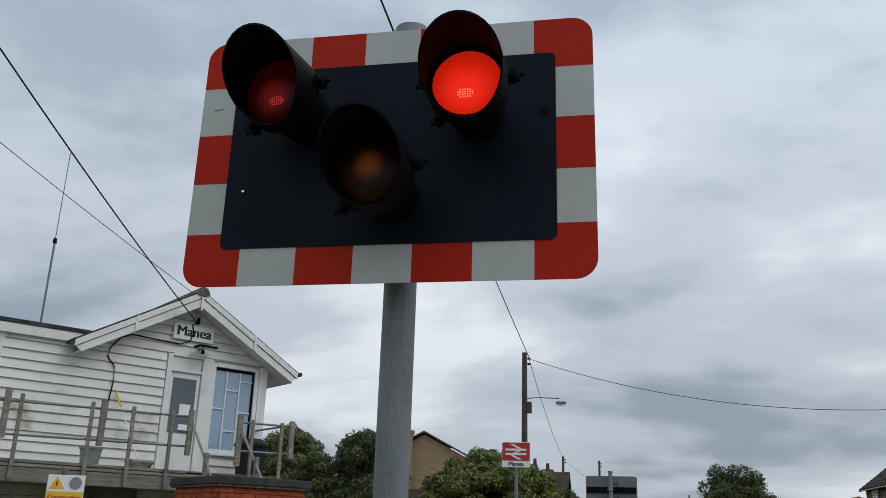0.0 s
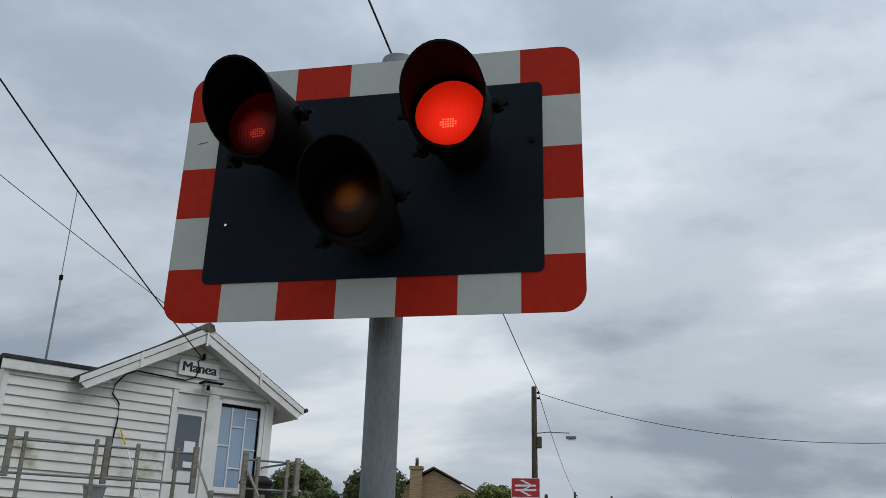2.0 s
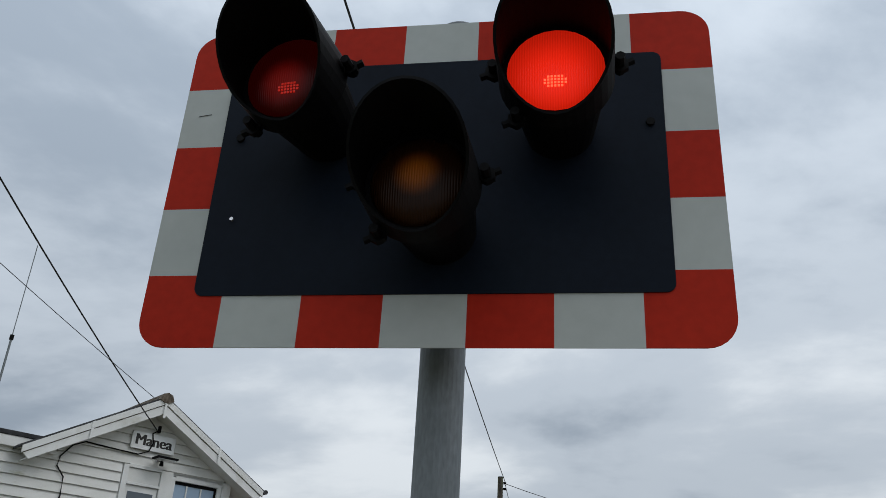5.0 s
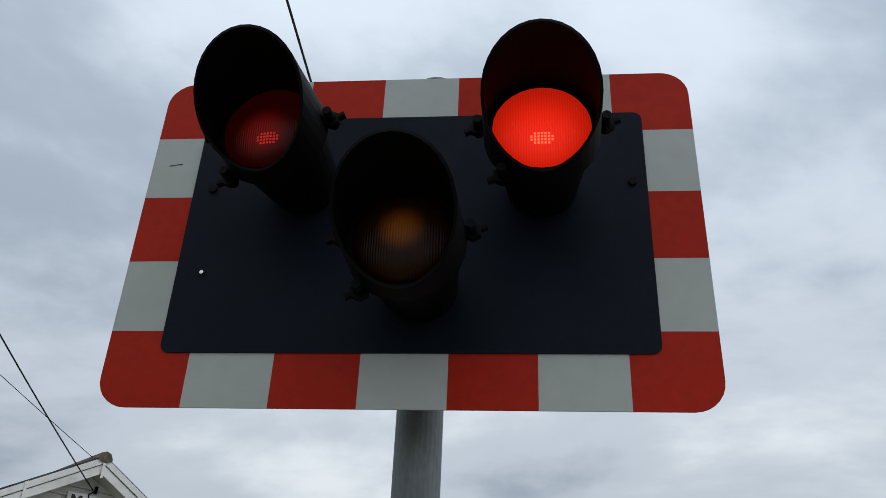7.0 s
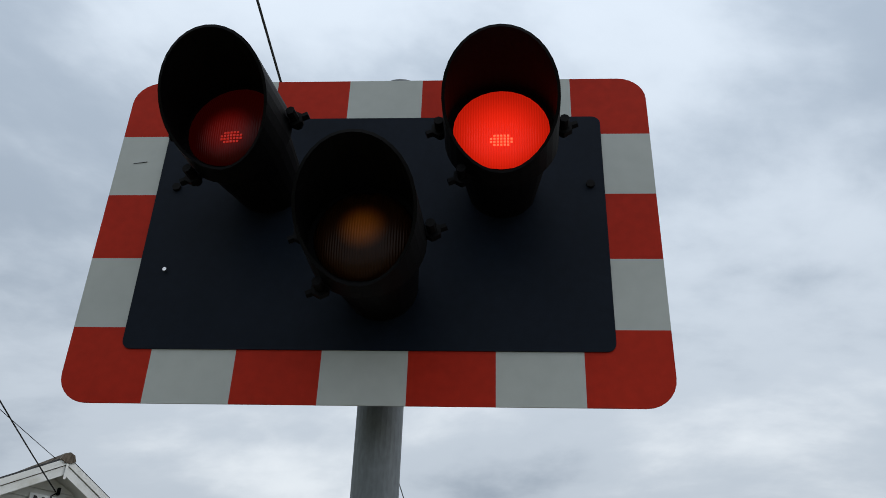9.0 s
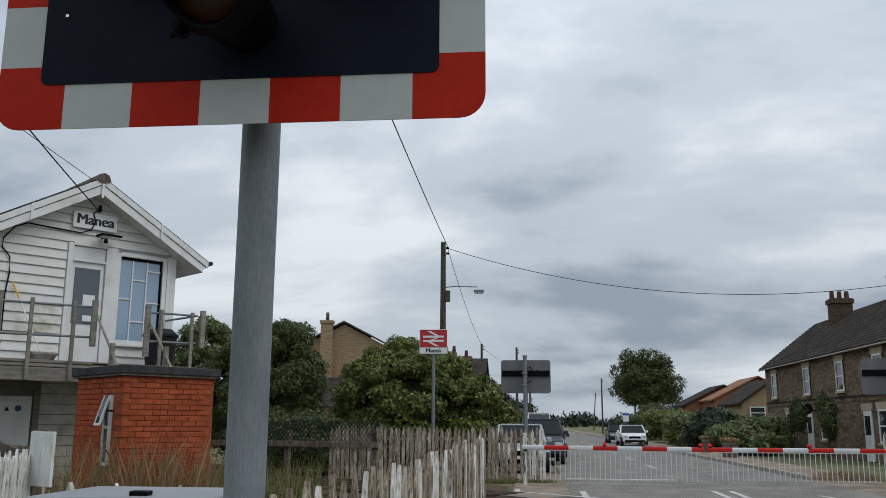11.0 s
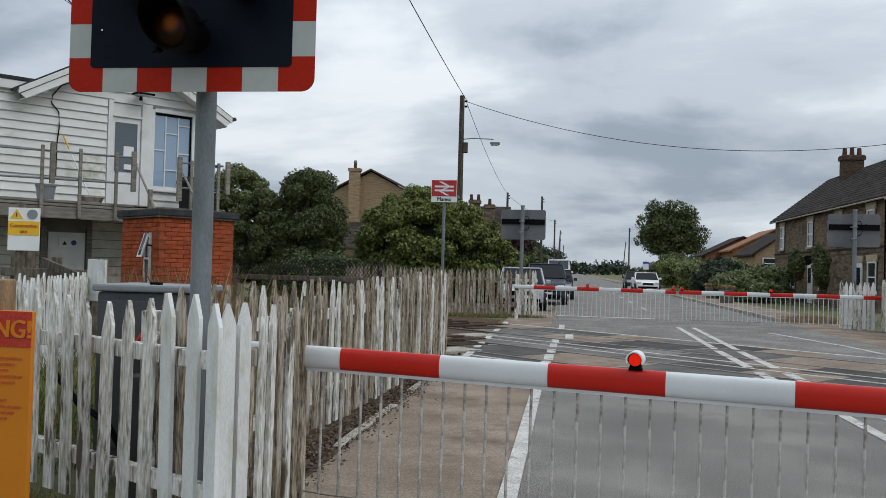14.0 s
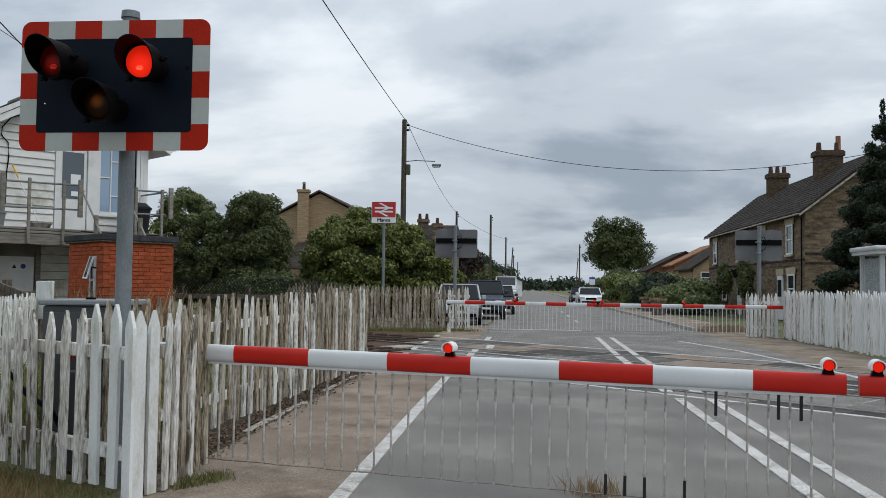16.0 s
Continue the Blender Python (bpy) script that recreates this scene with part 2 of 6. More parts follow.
LENS_ON = lens("lit_red_lens", (0.4, 0.01, 0.005), (0.5, 0.015, 0.008), (1.0, 0.02, 0.005), (0.5, 0.86), reach=0.12)
LENS_CORE = material("lit_red_core", (0.8, 0.05, 0.03), rough=0.3, scale=60, bump=0.3, emit=(1.0, 0.13, 0.05), power=1.3)
# steady faint glow, an average of the lamp flashing on and off
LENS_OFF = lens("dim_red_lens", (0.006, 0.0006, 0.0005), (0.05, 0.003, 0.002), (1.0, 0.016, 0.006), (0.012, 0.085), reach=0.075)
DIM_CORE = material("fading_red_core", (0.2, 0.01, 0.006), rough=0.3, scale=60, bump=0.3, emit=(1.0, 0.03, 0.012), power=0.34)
# bright centre is a sky reflection painted into the unlit amber colour
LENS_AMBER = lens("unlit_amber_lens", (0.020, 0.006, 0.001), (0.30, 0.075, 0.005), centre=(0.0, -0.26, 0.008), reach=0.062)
BOOMRED = material("boom_red", (0.44, 0.012, 0.006), (0.51, 0.018, 0.009), rough=0.3, scale=2, bump=0.02, grain=0.04, spec=0.3, dirt=(0.34, 0.014, 0.008), dirt_scale=3, dirt_at=(0.6, 0.9))
BOOMWHITE = material("boom_white", (0.58, 0.60, 0.605), (0.66, 0.675, 0.68), rough=0.4, scale=2, bump=0.02, grain=0.04, spec=0.25, dirt=(0.45, 0.45, 0.43), dirt_scale=3, dirt_at=(0.6, 0.85))
ROD = material("skirt_rod", (0.36, 0.335, 0.305), (0.56, 0.535, 0.50), rough=0.5, scale=5, stretch=(1, 1, 0.6), dirt=(0.14, 0.12, 0.10), dirt_scale=4, dirt_at=(0.5, 0.6))
RUBBER = material("black_rubber", (0.012, 0.012, 0.012), rough=0.8, scale=9)
CABGREY = material("cabinet_grey", (0.062, 0.066, 0.07), (0.09, 0.095, 0.10), rough=0.55, scale=2, bump=0.05, grain=0.1, spec=0.2, dirt=(0.115, 0.12, 0.118), dirt_scale=2.5, dirt_at=(0.55, 0.8))
CABTOP = material("cabinet_lid", (0.20, 0.215, 0.225), (0.26, 0.275, 0.285), rough=0.5, scale=3, bump=0.06, grain=0.08, spec=0.25)
CLAPBOARD = material("white_weatherboard", (0.63, 0.63, 0.60), (0.71, 0.71, 0.69), rough=0.6, scale=1.4, stretch=(1, 1, 3), bump=0.12, fine=50, grain=0.08, per=0.05, spec=0.25, dirt=(0.40, 0.385, 0.29), dirt_scale=1.1, dirt_at=(0.57, 0.76))
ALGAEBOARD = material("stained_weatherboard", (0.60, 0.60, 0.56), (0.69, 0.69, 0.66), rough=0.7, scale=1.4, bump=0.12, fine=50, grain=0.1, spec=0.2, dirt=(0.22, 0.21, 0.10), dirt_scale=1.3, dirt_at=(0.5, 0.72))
WHITETRIM = material("white_trim_paint", (0.66, 0.665, 0.65), (0.74, 0.745, 0.735), rough=0.5, scale=3, bump=0.06, grain=0.08, spec=0.3, dirt=(0.5, 0.49, 0.43), dirt_scale=2, dirt_at=(0.58, 0.82))
DARKBOARD = material("lower_wall_paint", (0.16, 0.155, 0.135), (0.24, 0.23, 0.20), rough=0.8, scale=2, bump=0.2, spec=0.2)
LOWBOARD = material("lower_boarding", (0.44, 0.425, 0.37), (0.56, 0.545, 0.48), rough=0.8, scale=2, bump=0.2, spec=0.2, dirt=(0.28, 0.265, 0.21), dirt_scale=1.6)
FELT = material("roof_felt", (0.035, 0.036, 0.038), (0.065, 0.066, 0.07), rough=0.95, scale=5, bump=0.4, spec=0.12)
PANE = glass("window_glass", (0.27, 0.37, 0.49))
PANEDARK = glass("dark_window_glass", (0.03, 0.037, 0.043))
DOORGLASS = glass("door_glass", (0.075, 0.095, 0.115))
REDBRICK = material("red_brick", (0.27, 0.058, 0.024), (0.36, 0.088, 0.038), rough=0.9, scale=9, bump=0.5, fine=60, per=0.14, spec=0.12)
MORTAR = material("mortar", (0.22, 0.058, 0.028), (0.30, 0.085, 0.042), rough=1.0, scale=20, bump=0.5, spec=0.1)
BUFFBRICK = material("buff_brick", (0.25, 0.175, 0.105), (0.39, 0.285, 0.18), rough=0.9, scale=2.4, stretch=(0.7, 0.7, 10), bump=0.4, fine=12, grain=0.3, spec=0.12)
BROWNBRICK = material("old_brown_brick", (0.105, 0.078, 0.052), (0.215, 0.162, 0.11), rough=0.95, scale=2.5, stretch=(1, 1, 3.5), bump=0.6, fine=14, grain=0.4, spec=0.12, dirt=(0.05, 0.038, 0.028), dirt_scale=0.9)
SOOTBRICK = material("sooty_chimney_brick", (0.05, 0.036, 0.026), (0.115, 0.082, 0.055), rough=0.95, scale=5, stretch=(1, 1, 3), bump=0.6, fine=20, spec=0.1)
BRICKJOINT = material("pale_joint", (0.22, 0.19, 0.15), rough=1.0, scale=10)
ROOFTILE = material("dark_roof_tile", (0.026, 0.022, 0.020), (0.056, 0.046, 0.040), rough=0.9, scale=3, bump=0.4, fine=20, spec=0.08, dirt=(0.07, 0.062, 0.05), dirt_scale=1.3)
BROWNTILE = material("brown_roof_tile", (0.075, 0.056, 0.047), (0.125, 0.096, 0.082), rough=0.9, scale=3, bump=0.4, fine=20, spec=0.08)
ORANGETILE = material("brown_orange_tile", (0.20, 0.09, 0.045), (0.30, 0.14, 0.07), rough=0.9, scale=3, bump=0.4)
ORANGEBRICK = material("orange_brick", (0.22, 0.105, 0.055), (0.33, 0.165, 0.09), rough=0.9, scale=2.4, stretch=(0.7, 0.7, 8), bump=0.3, fine=12, grain=0.3, spec=0.12)
POT = material("clay_pot", (0.06, 0.035, 0.028), (0.10, 0.06, 0.045), rough=0.9, spec=0.2)
STONE = material("window_lintel_stone", (0.34, 0.28, 0.19), (0.43, 0.36, 0.26), rough=0.9)
POLEWOOD = material("creosoted_pole", (0.038, 0.031, 0.026), (0.092, 0.076, 0.06), rough=0.95, scale=3, stretch=(8, 8, 0.6), bump=0.5, fine=30, dirt=(0.09, 0.10, 0.055), dirt_scale=1.0)
WIRE = material("cable_black", (0.012, 0.012, 0.013), rough=0.6)
YELLOW = material("warning_yellow", (0.72, 0.42, 0.02), (0.8, 0.48, 0.03), rough=0.45, scale=3, bump=0.02, grain=0.04)
ORANGE = material("warning_orange", (0.58, 0.185, 0.008), (0.64, 0.21, 0.012), rough=0.45, scale=2, bump=0.02, grain=0.03)
BRRED = material("station_red", (0.40, 0.02, 0.025), (0.47, 0.03, 0.035), rough=0.4, scale=3, bump=0.02, grain=0.05)
PLAINWHITE = material("plain_white", (0.72, 0.73, 0.73), (0.78, 0.79, 0.79), rough=0.45, scale=3, bump=0.02, grain=0.04)
BLUE = material("sign_blue", (0.02, 0.06, 0.28), rough=0.45)
INK = material("print_dark", (0.02, 0.018, 0.017), rough=0.6)
ORANGEINK = material("print_rust", (0.42, 0.085, 0.008), rough=0.6)
REDPANEL = material("notice_red", (0.42, 0.028, 0.014), (0.48, 0.04, 0.02), rough=0.45)
SILVER = material("silver_car_paint", (0.40, 0.41, 0.42), (0.46, 0.47, 0.48), rough=0.3, metal=0.4, scale=2, bump=0.0)
NAVY = material("dark_blue_car_paint", (0.028, 0.034, 0.05), (0.04, 0.048, 0.066), rough=0.25, metal=0.3, scale=2, bump=0.0)
WHITECAR = material("white_car_paint", (0.70, 0.71, 0.72), (0.76, 0.77, 0.78), rough=0.25, scale=2, bump=0.0)
DARKCAR = material("black_car_paint", (0.02, 0.021, 0.023), rough=0.25, scale=2, bump=0.0)
CHROME = material("bright_metal", (0.6, 0.6, 0.61), rough=0.25, metal=0.9, bump=0.0)
PALEFRAME = material("pale_shelter_paint", (0.42, 0.43, 0.44), (0.5, 0.51, 0.52), rough=0.5, scale=2, bump=0.05)
CLEARGLASS = glass("clear_shelter_glass", (0.5, 0.54, 0.56), 0.03)
tb = CLEARGLASS.node_tree.nodes.new("ShaderNodeBsdfTransparent")
mx = CLEARGLASS.node_tree.nodes.new("ShaderNodeMixShader")
mx.inputs[0].default_value = 0.72
CLEARGLASS.node_tree.links.new(CLEARGLASS.node_tree.nodes["Principled BSDF"].outputs[0], mx.inputs[1])
CLEARGLASS.node_tree.links.new(tb.outputs[0], mx.inputs[2])
CLEARGLASS.node_tree.links.new(mx.outputs[0], CLEARGLASS.node_tree.nodes["Material Output"].inputs[0])
CARGLASS = glass("car_window_glass", (0.01, 0.012, 0.014), 0.06)
CARGLASS.node_tree.nodes["Principled BSDF"].inputs["Specular IOR Level"].default_value = 0.16
HEADLAMP = glass("headlamp_glass", (0.55, 0.57, 0.6), 0.1)
BARK = material("bark", (0.06, 0.048, 0.036), (0.13, 0.105, 0.08), rough=1.0, scale=6, stretch=(3, 3, 0.7), bump=0.8, fine=30)
LEAF = leafy("mid_green_leaves", (0.026, 0.038, 0.012), (0.135, 0.16, 0.058))
LEAFLIGHT = leafy("yellow_green_leaves", (0.024, 0.038, 0.009), (0.24, 0.27, 0.07))
LEAFMID = leafy("sage_green_leaves", (0.06, 0.082, 0.024), (0.20, 0.23, 0.095))
LEAFDARK = leafy("dark_leaves", (0.010, 0.020, 0.010), (0.035, 0.055, 0.024))
LEAFRED = leafy("copper_leaves", (0.022, 0.014, 0.014), (0.06, 0.03, 0.03))
LITTER = leafy("dead_leaf_litter", (0.045, 0.03, 0.02), (0.17, 0.115, 0.072))
BLADE = leafy("grass_blades", (0.07, 0.085, 0.025), (0.28, 0.26, 0.11))
STRAW = leafy("dry_grass_stems", (0.18, 0.115, 0.055), (0.36, 0.26, 0.14))


# ---- mesh helpers ----
def thing(name, label, category, at=None, group="", kind=""):
    ob = new(name)
    ob.empty_display_size = 0.2
    if at is not None:
        ob.matrix_world = at
    return tagged(ob, label, category, group, kind)


def part(name, bm, mat, parent=None, label="", smooth=False):
    me = bpy.data.meshes.new(name)
    bm.to_mesh(me)
    bm.free()
    me.materials.append(mat)
    if smooth:
        for f in me.polygons:
            f.use_smooth = True
    ob = new(name, me)
    ob.parent = parent
    if label:
        ob["label"] = label
    return ob


def again(name, ob, m, parent):
    """Another object on the mesh of ob."""
    o = new(name, ob.data)
    o.parent = parent
    o.matrix_basis = m
    return o


def box(x0, x1, y0, y1, z0, z1, bevel=0.0, bm=None):
    own = bm is None
    bm = bm or bmesh.new()
    r = bmesh.ops.create_cube(bm, size=1, matrix=Matrix.Translation(((x0 + x1) / 2, (y0 + y1) / 2, (z0 + z1) / 2)) @ Matrix.Diagonal((x1 - x0, y1 - y0, z1 - z0, 1)))
    if bevel:
        es = list({e for v in r["verts"] for e in v.link_edges})
        bmesh.ops.bevel(bm, geom=es, offset=bevel, segments=1 if not own else 2, profile=0.5, affect="EDGES")
    return bm


def rod(p, q, r, r2=None, seg=10, bm=None):
    bm = bm or bmesh.new()
    p, q = Vector(p), Vector(q)
    d = q - p
    m = Matrix.Translation((p + q) / 2) @ d.to_track_quat("Z", "Y").to_matrix().to_4x4()
    bmesh.ops.create_cone(bm, cap_ends=True, segments=seg, radius1=r, radius2=r if r2 is None else r2, depth=d.length, matrix=m)
    return bm


def prism(pts, y0, y1, axis="y", bm=None):
    """Extrudes an outline of (a, b) points between two planes: axis y gives (a, y, b), axis x gives (x, a, b), axis z gives (a, b, z)."""
    bm = bm or bmesh.new()
    put = {"y": lambda a, b, c: (a, c, b), "x": lambda a, b, c: (c, a, b), "z": lambda a, b, c: (a, b, c)}[axis]
    lo = [bm.verts.new(put(a, b, y0)) for a, b in pts]
    hi = [bm.verts.new(put(a, b, y1)) for a, b in pts]
    n = len(pts)
    bm.faces.new(lo)
    bm.faces.new(hi[::-1])
    for i in range(n):
        bm.faces.new((lo[i], hi[i], hi[(i + 1) % n], lo[(i + 1) % n]))
    bmesh.ops.recalc_face_normals(bm, faces=bm.faces)
    return bm


def rounded(x0, x1, z0, z1, r, corners="abcd", seg=7):
    """Outline of a rectangle with the named corners rounded (a lower left, b lower right, c upper right, d upper left)."""
    out = []
    for key, cx, cz, a0, hx, hz in (("a", x0, z0, 180, 1, 1), ("b", x1, z0, 270, -1, 1), ("c", x1, z1, 0, -1, -1), ("d", x0, z1, 90, 1, -1)):
        if key in corners:
            for k in range(seg + 1):
                an = radians(a0 + 90 * k / seg)
                out.append((cx + hx * r + r * math.cos(an), cz + hz * r + r * math.sin(an)))
        else:
            out.append((cx, cz))
    return out


def tube(points, r, seg=6, bm=None):
    """A round cable or bar along a run of points."""
    bm = bm or bmesh.new()
    pts = [Vector(p) for p in points]
    rings = []
    for i, p in enumerate(pts):
        d = (pts[min(i + 1, len(pts) - 1)] - pts[max(i - 1, 0)]).normalized()
        m = d.to_track_quat("Z", "Y").to_matrix()
        rings.append([bm.verts.new(p + m @ Vector((r * math.cos(2 * PI * k / seg), r * math.sin(2 * PI * k / seg), 0))) for k in range(seg)])
    for a, b in zip(rings, rings[1:]):
        for k in range(seg):
            bm.faces.new((a[k], a[(k + 1) % seg], b[(k + 1) % seg], b[k]))
    bm.faces.new(rings[0][::-1])
    bm.faces.new(rings[-1])
    return bm


def sag(p, q, drop, n=24):
    p, q = Vector(p), Vector(q)
    return [p.lerp(q, i / n) - Vector((0, 0, drop * 4 * (i / n) * (1 - i / n))) for i in range(n + 1)]


def letters(name, text, size, m, mat, parent, label="", bold=0.0):
    cu = bpy.data.curves.new(name, "FONT")
    cu.body, cu.size, cu.extrude, cu.align_x, cu.align_y, cu.offset = text, size, 0.002, "CENTER", "CENTER", 0.0
    tmp = bpy.data.objects.new("tmp", cu)
    flat = bpy.data.meshes.new_from_object(tmp)
    me = bpy.data.meshes.new(name)
    bm = bmesh.new()
    for k, dx in enumerate((0.0, bold, -bold, bold / 2, -bold / 2) if bold else (0.0,)):
        had = len(bm.verts)
        bm.from_mesh(flat)
        bm.verts.ensure_lookup_table()
        for vtx in bm.verts[had:]:
            vtx.co += Vector((dx, 0.0, 0.0004 * k))
    bm.to_mesh(me)
    bm.free()
    bpy.data.objects.remove(tmp)
    bpy.data.curves.remove(cu)
    me.materials.clear()
    me.materials.append(mat)
    ob = new(name, me)
    ob.parent = parent
    ob.matrix_basis = m
    if label:
        ob["label"] = label
    return ob


def raw(name, verts, faces, mat, parent=None, smooth=False):
    me = bpy.data.meshes.new(name)
    me.from_pydata(verts.tolist() if hasattr(verts, "tolist") else verts, [], faces.tolist() if hasattr(faces, "tolist") else faces)
    me.materials.append(mat)
    if smooth:
        for f in me.polygons:
            f.use_smooth = True
    ob = new(name, me)
    ob.parent = parent
    return ob


# ---- ground, road, crossing ----
def sheet(name, pts, z, mat, label="", category="ground", depth=0.05):
    ob = part(name, prism(pts, z - depth, z, "z"), mat)
    return tagged(ob, label, category, kind="structure")


RAILDIR = radians(-41.5)
sheet("ground", [(-3000, -3000), (3000, -3000), (3000, 3000), (-3000, 3000)], -0.03, GRASSG, "rough grass ground reaching flat to the horizon")
sheet("road", [(1.64, -40), (8.5, -40), (8.5, 900), (1.64, 900)], 0.0, ASPHALT, "grey worn asphalt road over the crossing", "road", 0.1)
sheet("pavement", [(0.18, -40), (1.636, -40), (1.636, 26), (0.34, 26), (0.34, 0.4), (0.18, 0.4)], -0.004, FOOTWAY, "brown dusty footway beside the road", "pavement", 0.1)
sheet("pavement", [(8.504, -40), (10.3, -40), (10.3, 24), (8.504, 24)], -0.004, FOOTWAY, "brown worn footway beside the white fence", "pavement", 0.1)
sheet("pavement", [(8.62, 24.004), (10.2, 24.004), (10.2, 300), (8.62, 300)], 0.1, FOOTWAY, "raised footway along the far road", "pavement", 0.2)
sheet("verge", [(-0.5, 0.41), (0.336, 0.41), (0.336, 9.3), (-0.5, 9.3)], -0.006, EARTH, "bare earth strip along the fence", "ground", 0.05)
sheet("verge", [(-6, 23.2), (1.52, 23.2), (1.52, 27), (-6, 27)], -0.012, EARTH, "dusty verge at the far fence", "ground", 0.05)
sheet("lay_by", [(-1.2, 27.004), (1.52, 27.004), (1.52, 44), (-1.2, 44)], -0.004, ASPHALT, "dusty asphalt lay-by for parked cars", "road", 0.05)
kerb = part("kerb", box(8.5, 8.62, 24, 300, -0.1, 0.115, 0.01), KERB)
tagged(kerb, "concrete kerb along the far footway", "kerb", kind="structure")
edging = thing("kerb", "worn broken concrete edging beside the footway", "kerb", kind="structure")
rk = random.Random(31)
for k in range(9):
    y, sink = 2.2 + 0.8 * k, rk.uniform(0.0, 0.03)
    stone = part("edging_stone", box(-0.042, 0.04, 0.008, 0.79 - (0.2 if k % 4 == 2 else 0.0), -0.12, 0.02 - sink, 0.008), KERB, edging)
    stone.matrix_basis = pose(0.297 + rk.uniform(-0.008, 0.008), y, 0, 0, rk.uniform(-3, 3), rk.uniform(-0.7, 0.7))

marks = thing("road_markings", "worn white painted lines on the asphalt", "road marking", kind="structure")


def stripe(x, y0, y1, w=0.1, skew=0.0, x1=None):
    x1 = x if x1 is None else x1
    bm = prism([(x - w / 2, y0), (x + w / 2, y0 - skew), (x1 + w / 2, y1 - skew), (x1 - w / 2, y1)], 0.0005, 0.0115, "z")
    return part("stripe", bm, PAINT, marks)


stripe(1.66, -12, 8.1, 0.12, x1=1.70)
stripe(1.73, 8.25, 9.3, 0.15)
stripe(1.76, 9.5, 10.4, 0.15)
stripe(1.78, 10.7, 11.4, 0.15)
stripe(1.80, 11.8, 12.6, 0.14)
stripe(1.82, 13.0, 13.6, 0.14)
stripe(1.92, 16.9, 18.6, 0.14)
stripe(2.1, 14.0, 15.2, 0.17)
for y0 in (9.25, 11.2, 13.2, 15.4, 18.0):
    stripe(0.45, y0, y0 + 1.1, 0.12)
for x in (4.85, 5.25):
    stripe(x, -14, 5.6, 0.12)
    stripe(x - 0.03, 6.3, 7.6, 0.16)
    stripe(x - 0.03, 7.9, 8.9, 0.16)
    stripe(x - 0.04, 9.6, 12.4, 0.15)
    stripe(x - 0.03, 12.7, 19.3, 0.13, x1=x + 0.08)
stripe(8.42, 3.5, 10.4, 0.1, x1=8.2)
stripe(8.2, 10.4, 14.7, 0.1, x1=7.75)
stripe(7.75, 14.7, 18.2, 0.1, x1=7.0)
for y0 in (30, 37, 44, 52, 62, 74, 88):
    stripe(5.05, y0, y0 + 2.4, 0.1)
part("stripe", box(1.75, 4.75, 23.2, 23.5, 0.0005, 0.004), PAINT, marks)
part("stripe", box(5.3, 8.35, -2.9, -2.6, 0.0005, 0.004), PAINT, marks)

# rails lie askew across the road, on rubber and timber panels
RAILS = Matrix.Translation((4.6, 10.06, 0)) @ Matrix.Rotation(RAILDIR, 4, "Z")
deck = thing("crossing_deck", "dark worn panels between the rails of the crossing", "crossing deck", RAILS, kind="structure")
TRACKS = (-2.44, -1.02, 1.0, 2.42)


def road_u(x, v):
    """How far along the rails the line v meets the road's edge at x."""
    return (x - 4.6 + v * math.sin(RAILDIR)) / math.cos(RAILDIR)


rd = random.Random(8)
for v0, v1 in ((-2.84, -2.53), (-2.35, -1.11), (-0.93, 0.0), (0.012, 0.91), (1.09, 2.33), (2.51, 3.34)):
    u, end = road_u(0.36, (v0 + v1) / 2), road_u(8.45, (v0 + v1) / 2)
    k = 0
    while u < end - 0.3:
        step = 1.8 if v1 - v0 > 1 else 1.2
        mat = rd.choice((PANEL, PANEL, PANEL, PANEL, FOOTWAY, ASPHALT)) if v0 < 0.5 else rd.choice((PANEL, PANEL, FOOTWAY, FOOTWAY, ASPHALT))
        part("panel", box(u, min(u + step, end) - 0.02, v0, v1, -0.05, 0.006 + 0.003 * (k % 2)), mat, deck)
        if v1 - v0 > 1:
            part("joint_line", box(u - 0.035, u - 0.002, v0, v1, -0.05, 0.0105), KERB, deck)
        u += step
        k += 1
for v, w in ((-2.92, 0.05), (3.42, 0.06), (0.28, 0.045), (-0.34, 0.035)):
    part("edge_line", box(road_u(0.36, v), road_u(8.45, v), v - w, v + w, 0.0005, 0.0125), PAINT, deck)
for v in TRACKS:
    part("rail", box(-60, 60, v - 0.035, v + 0.035, -0.12, 0.016, 0.008), STEEL, deck)
    for dv in (-0.062, 0.062):
        part("flangeway", box(road_u(0.36, v), road_u(8.45, v), v + dv - 0.024, v + dv + 0.024, -0.12, 0.004), RUBBER, deck)
ballast = part("ballast", prism([(-60, -4.2), (road_u(0.2, -4.2), -4.2), (road_u(0.2, 4.8), 4.8), (-60, 4.8)], -0.2, -0.018, "z"), BALLAST)
ballast.matrix_world = RAILS
tagged(ballast, "brown stone ballast of the railway", "ballast", kind="structure")
for v in (-2.6, -1.73, 0.0, 1.71, 2.9):
    part("edge_beam", box(road_u(0.1, v) - 0.3, road_u(0.36, v) - 0.02, v - 0.4, v + 0.4, -0.1, 0.022, 0.006), KERB if v in (0.0, -2.6) else RUSTWOOD, deck, "worn edge beam at the crossing's side")
for v in (-1.73, 1.71):
    for k in range(16):
        u = road_u(0.1, v) - 0.75 - 0.65 * k
        part("sleeper", box(u - 0.12, u + 0.12, v - 1.25, v + 1.25, -0.06, 0.035, 0.01), RUSTWOOD, deck)


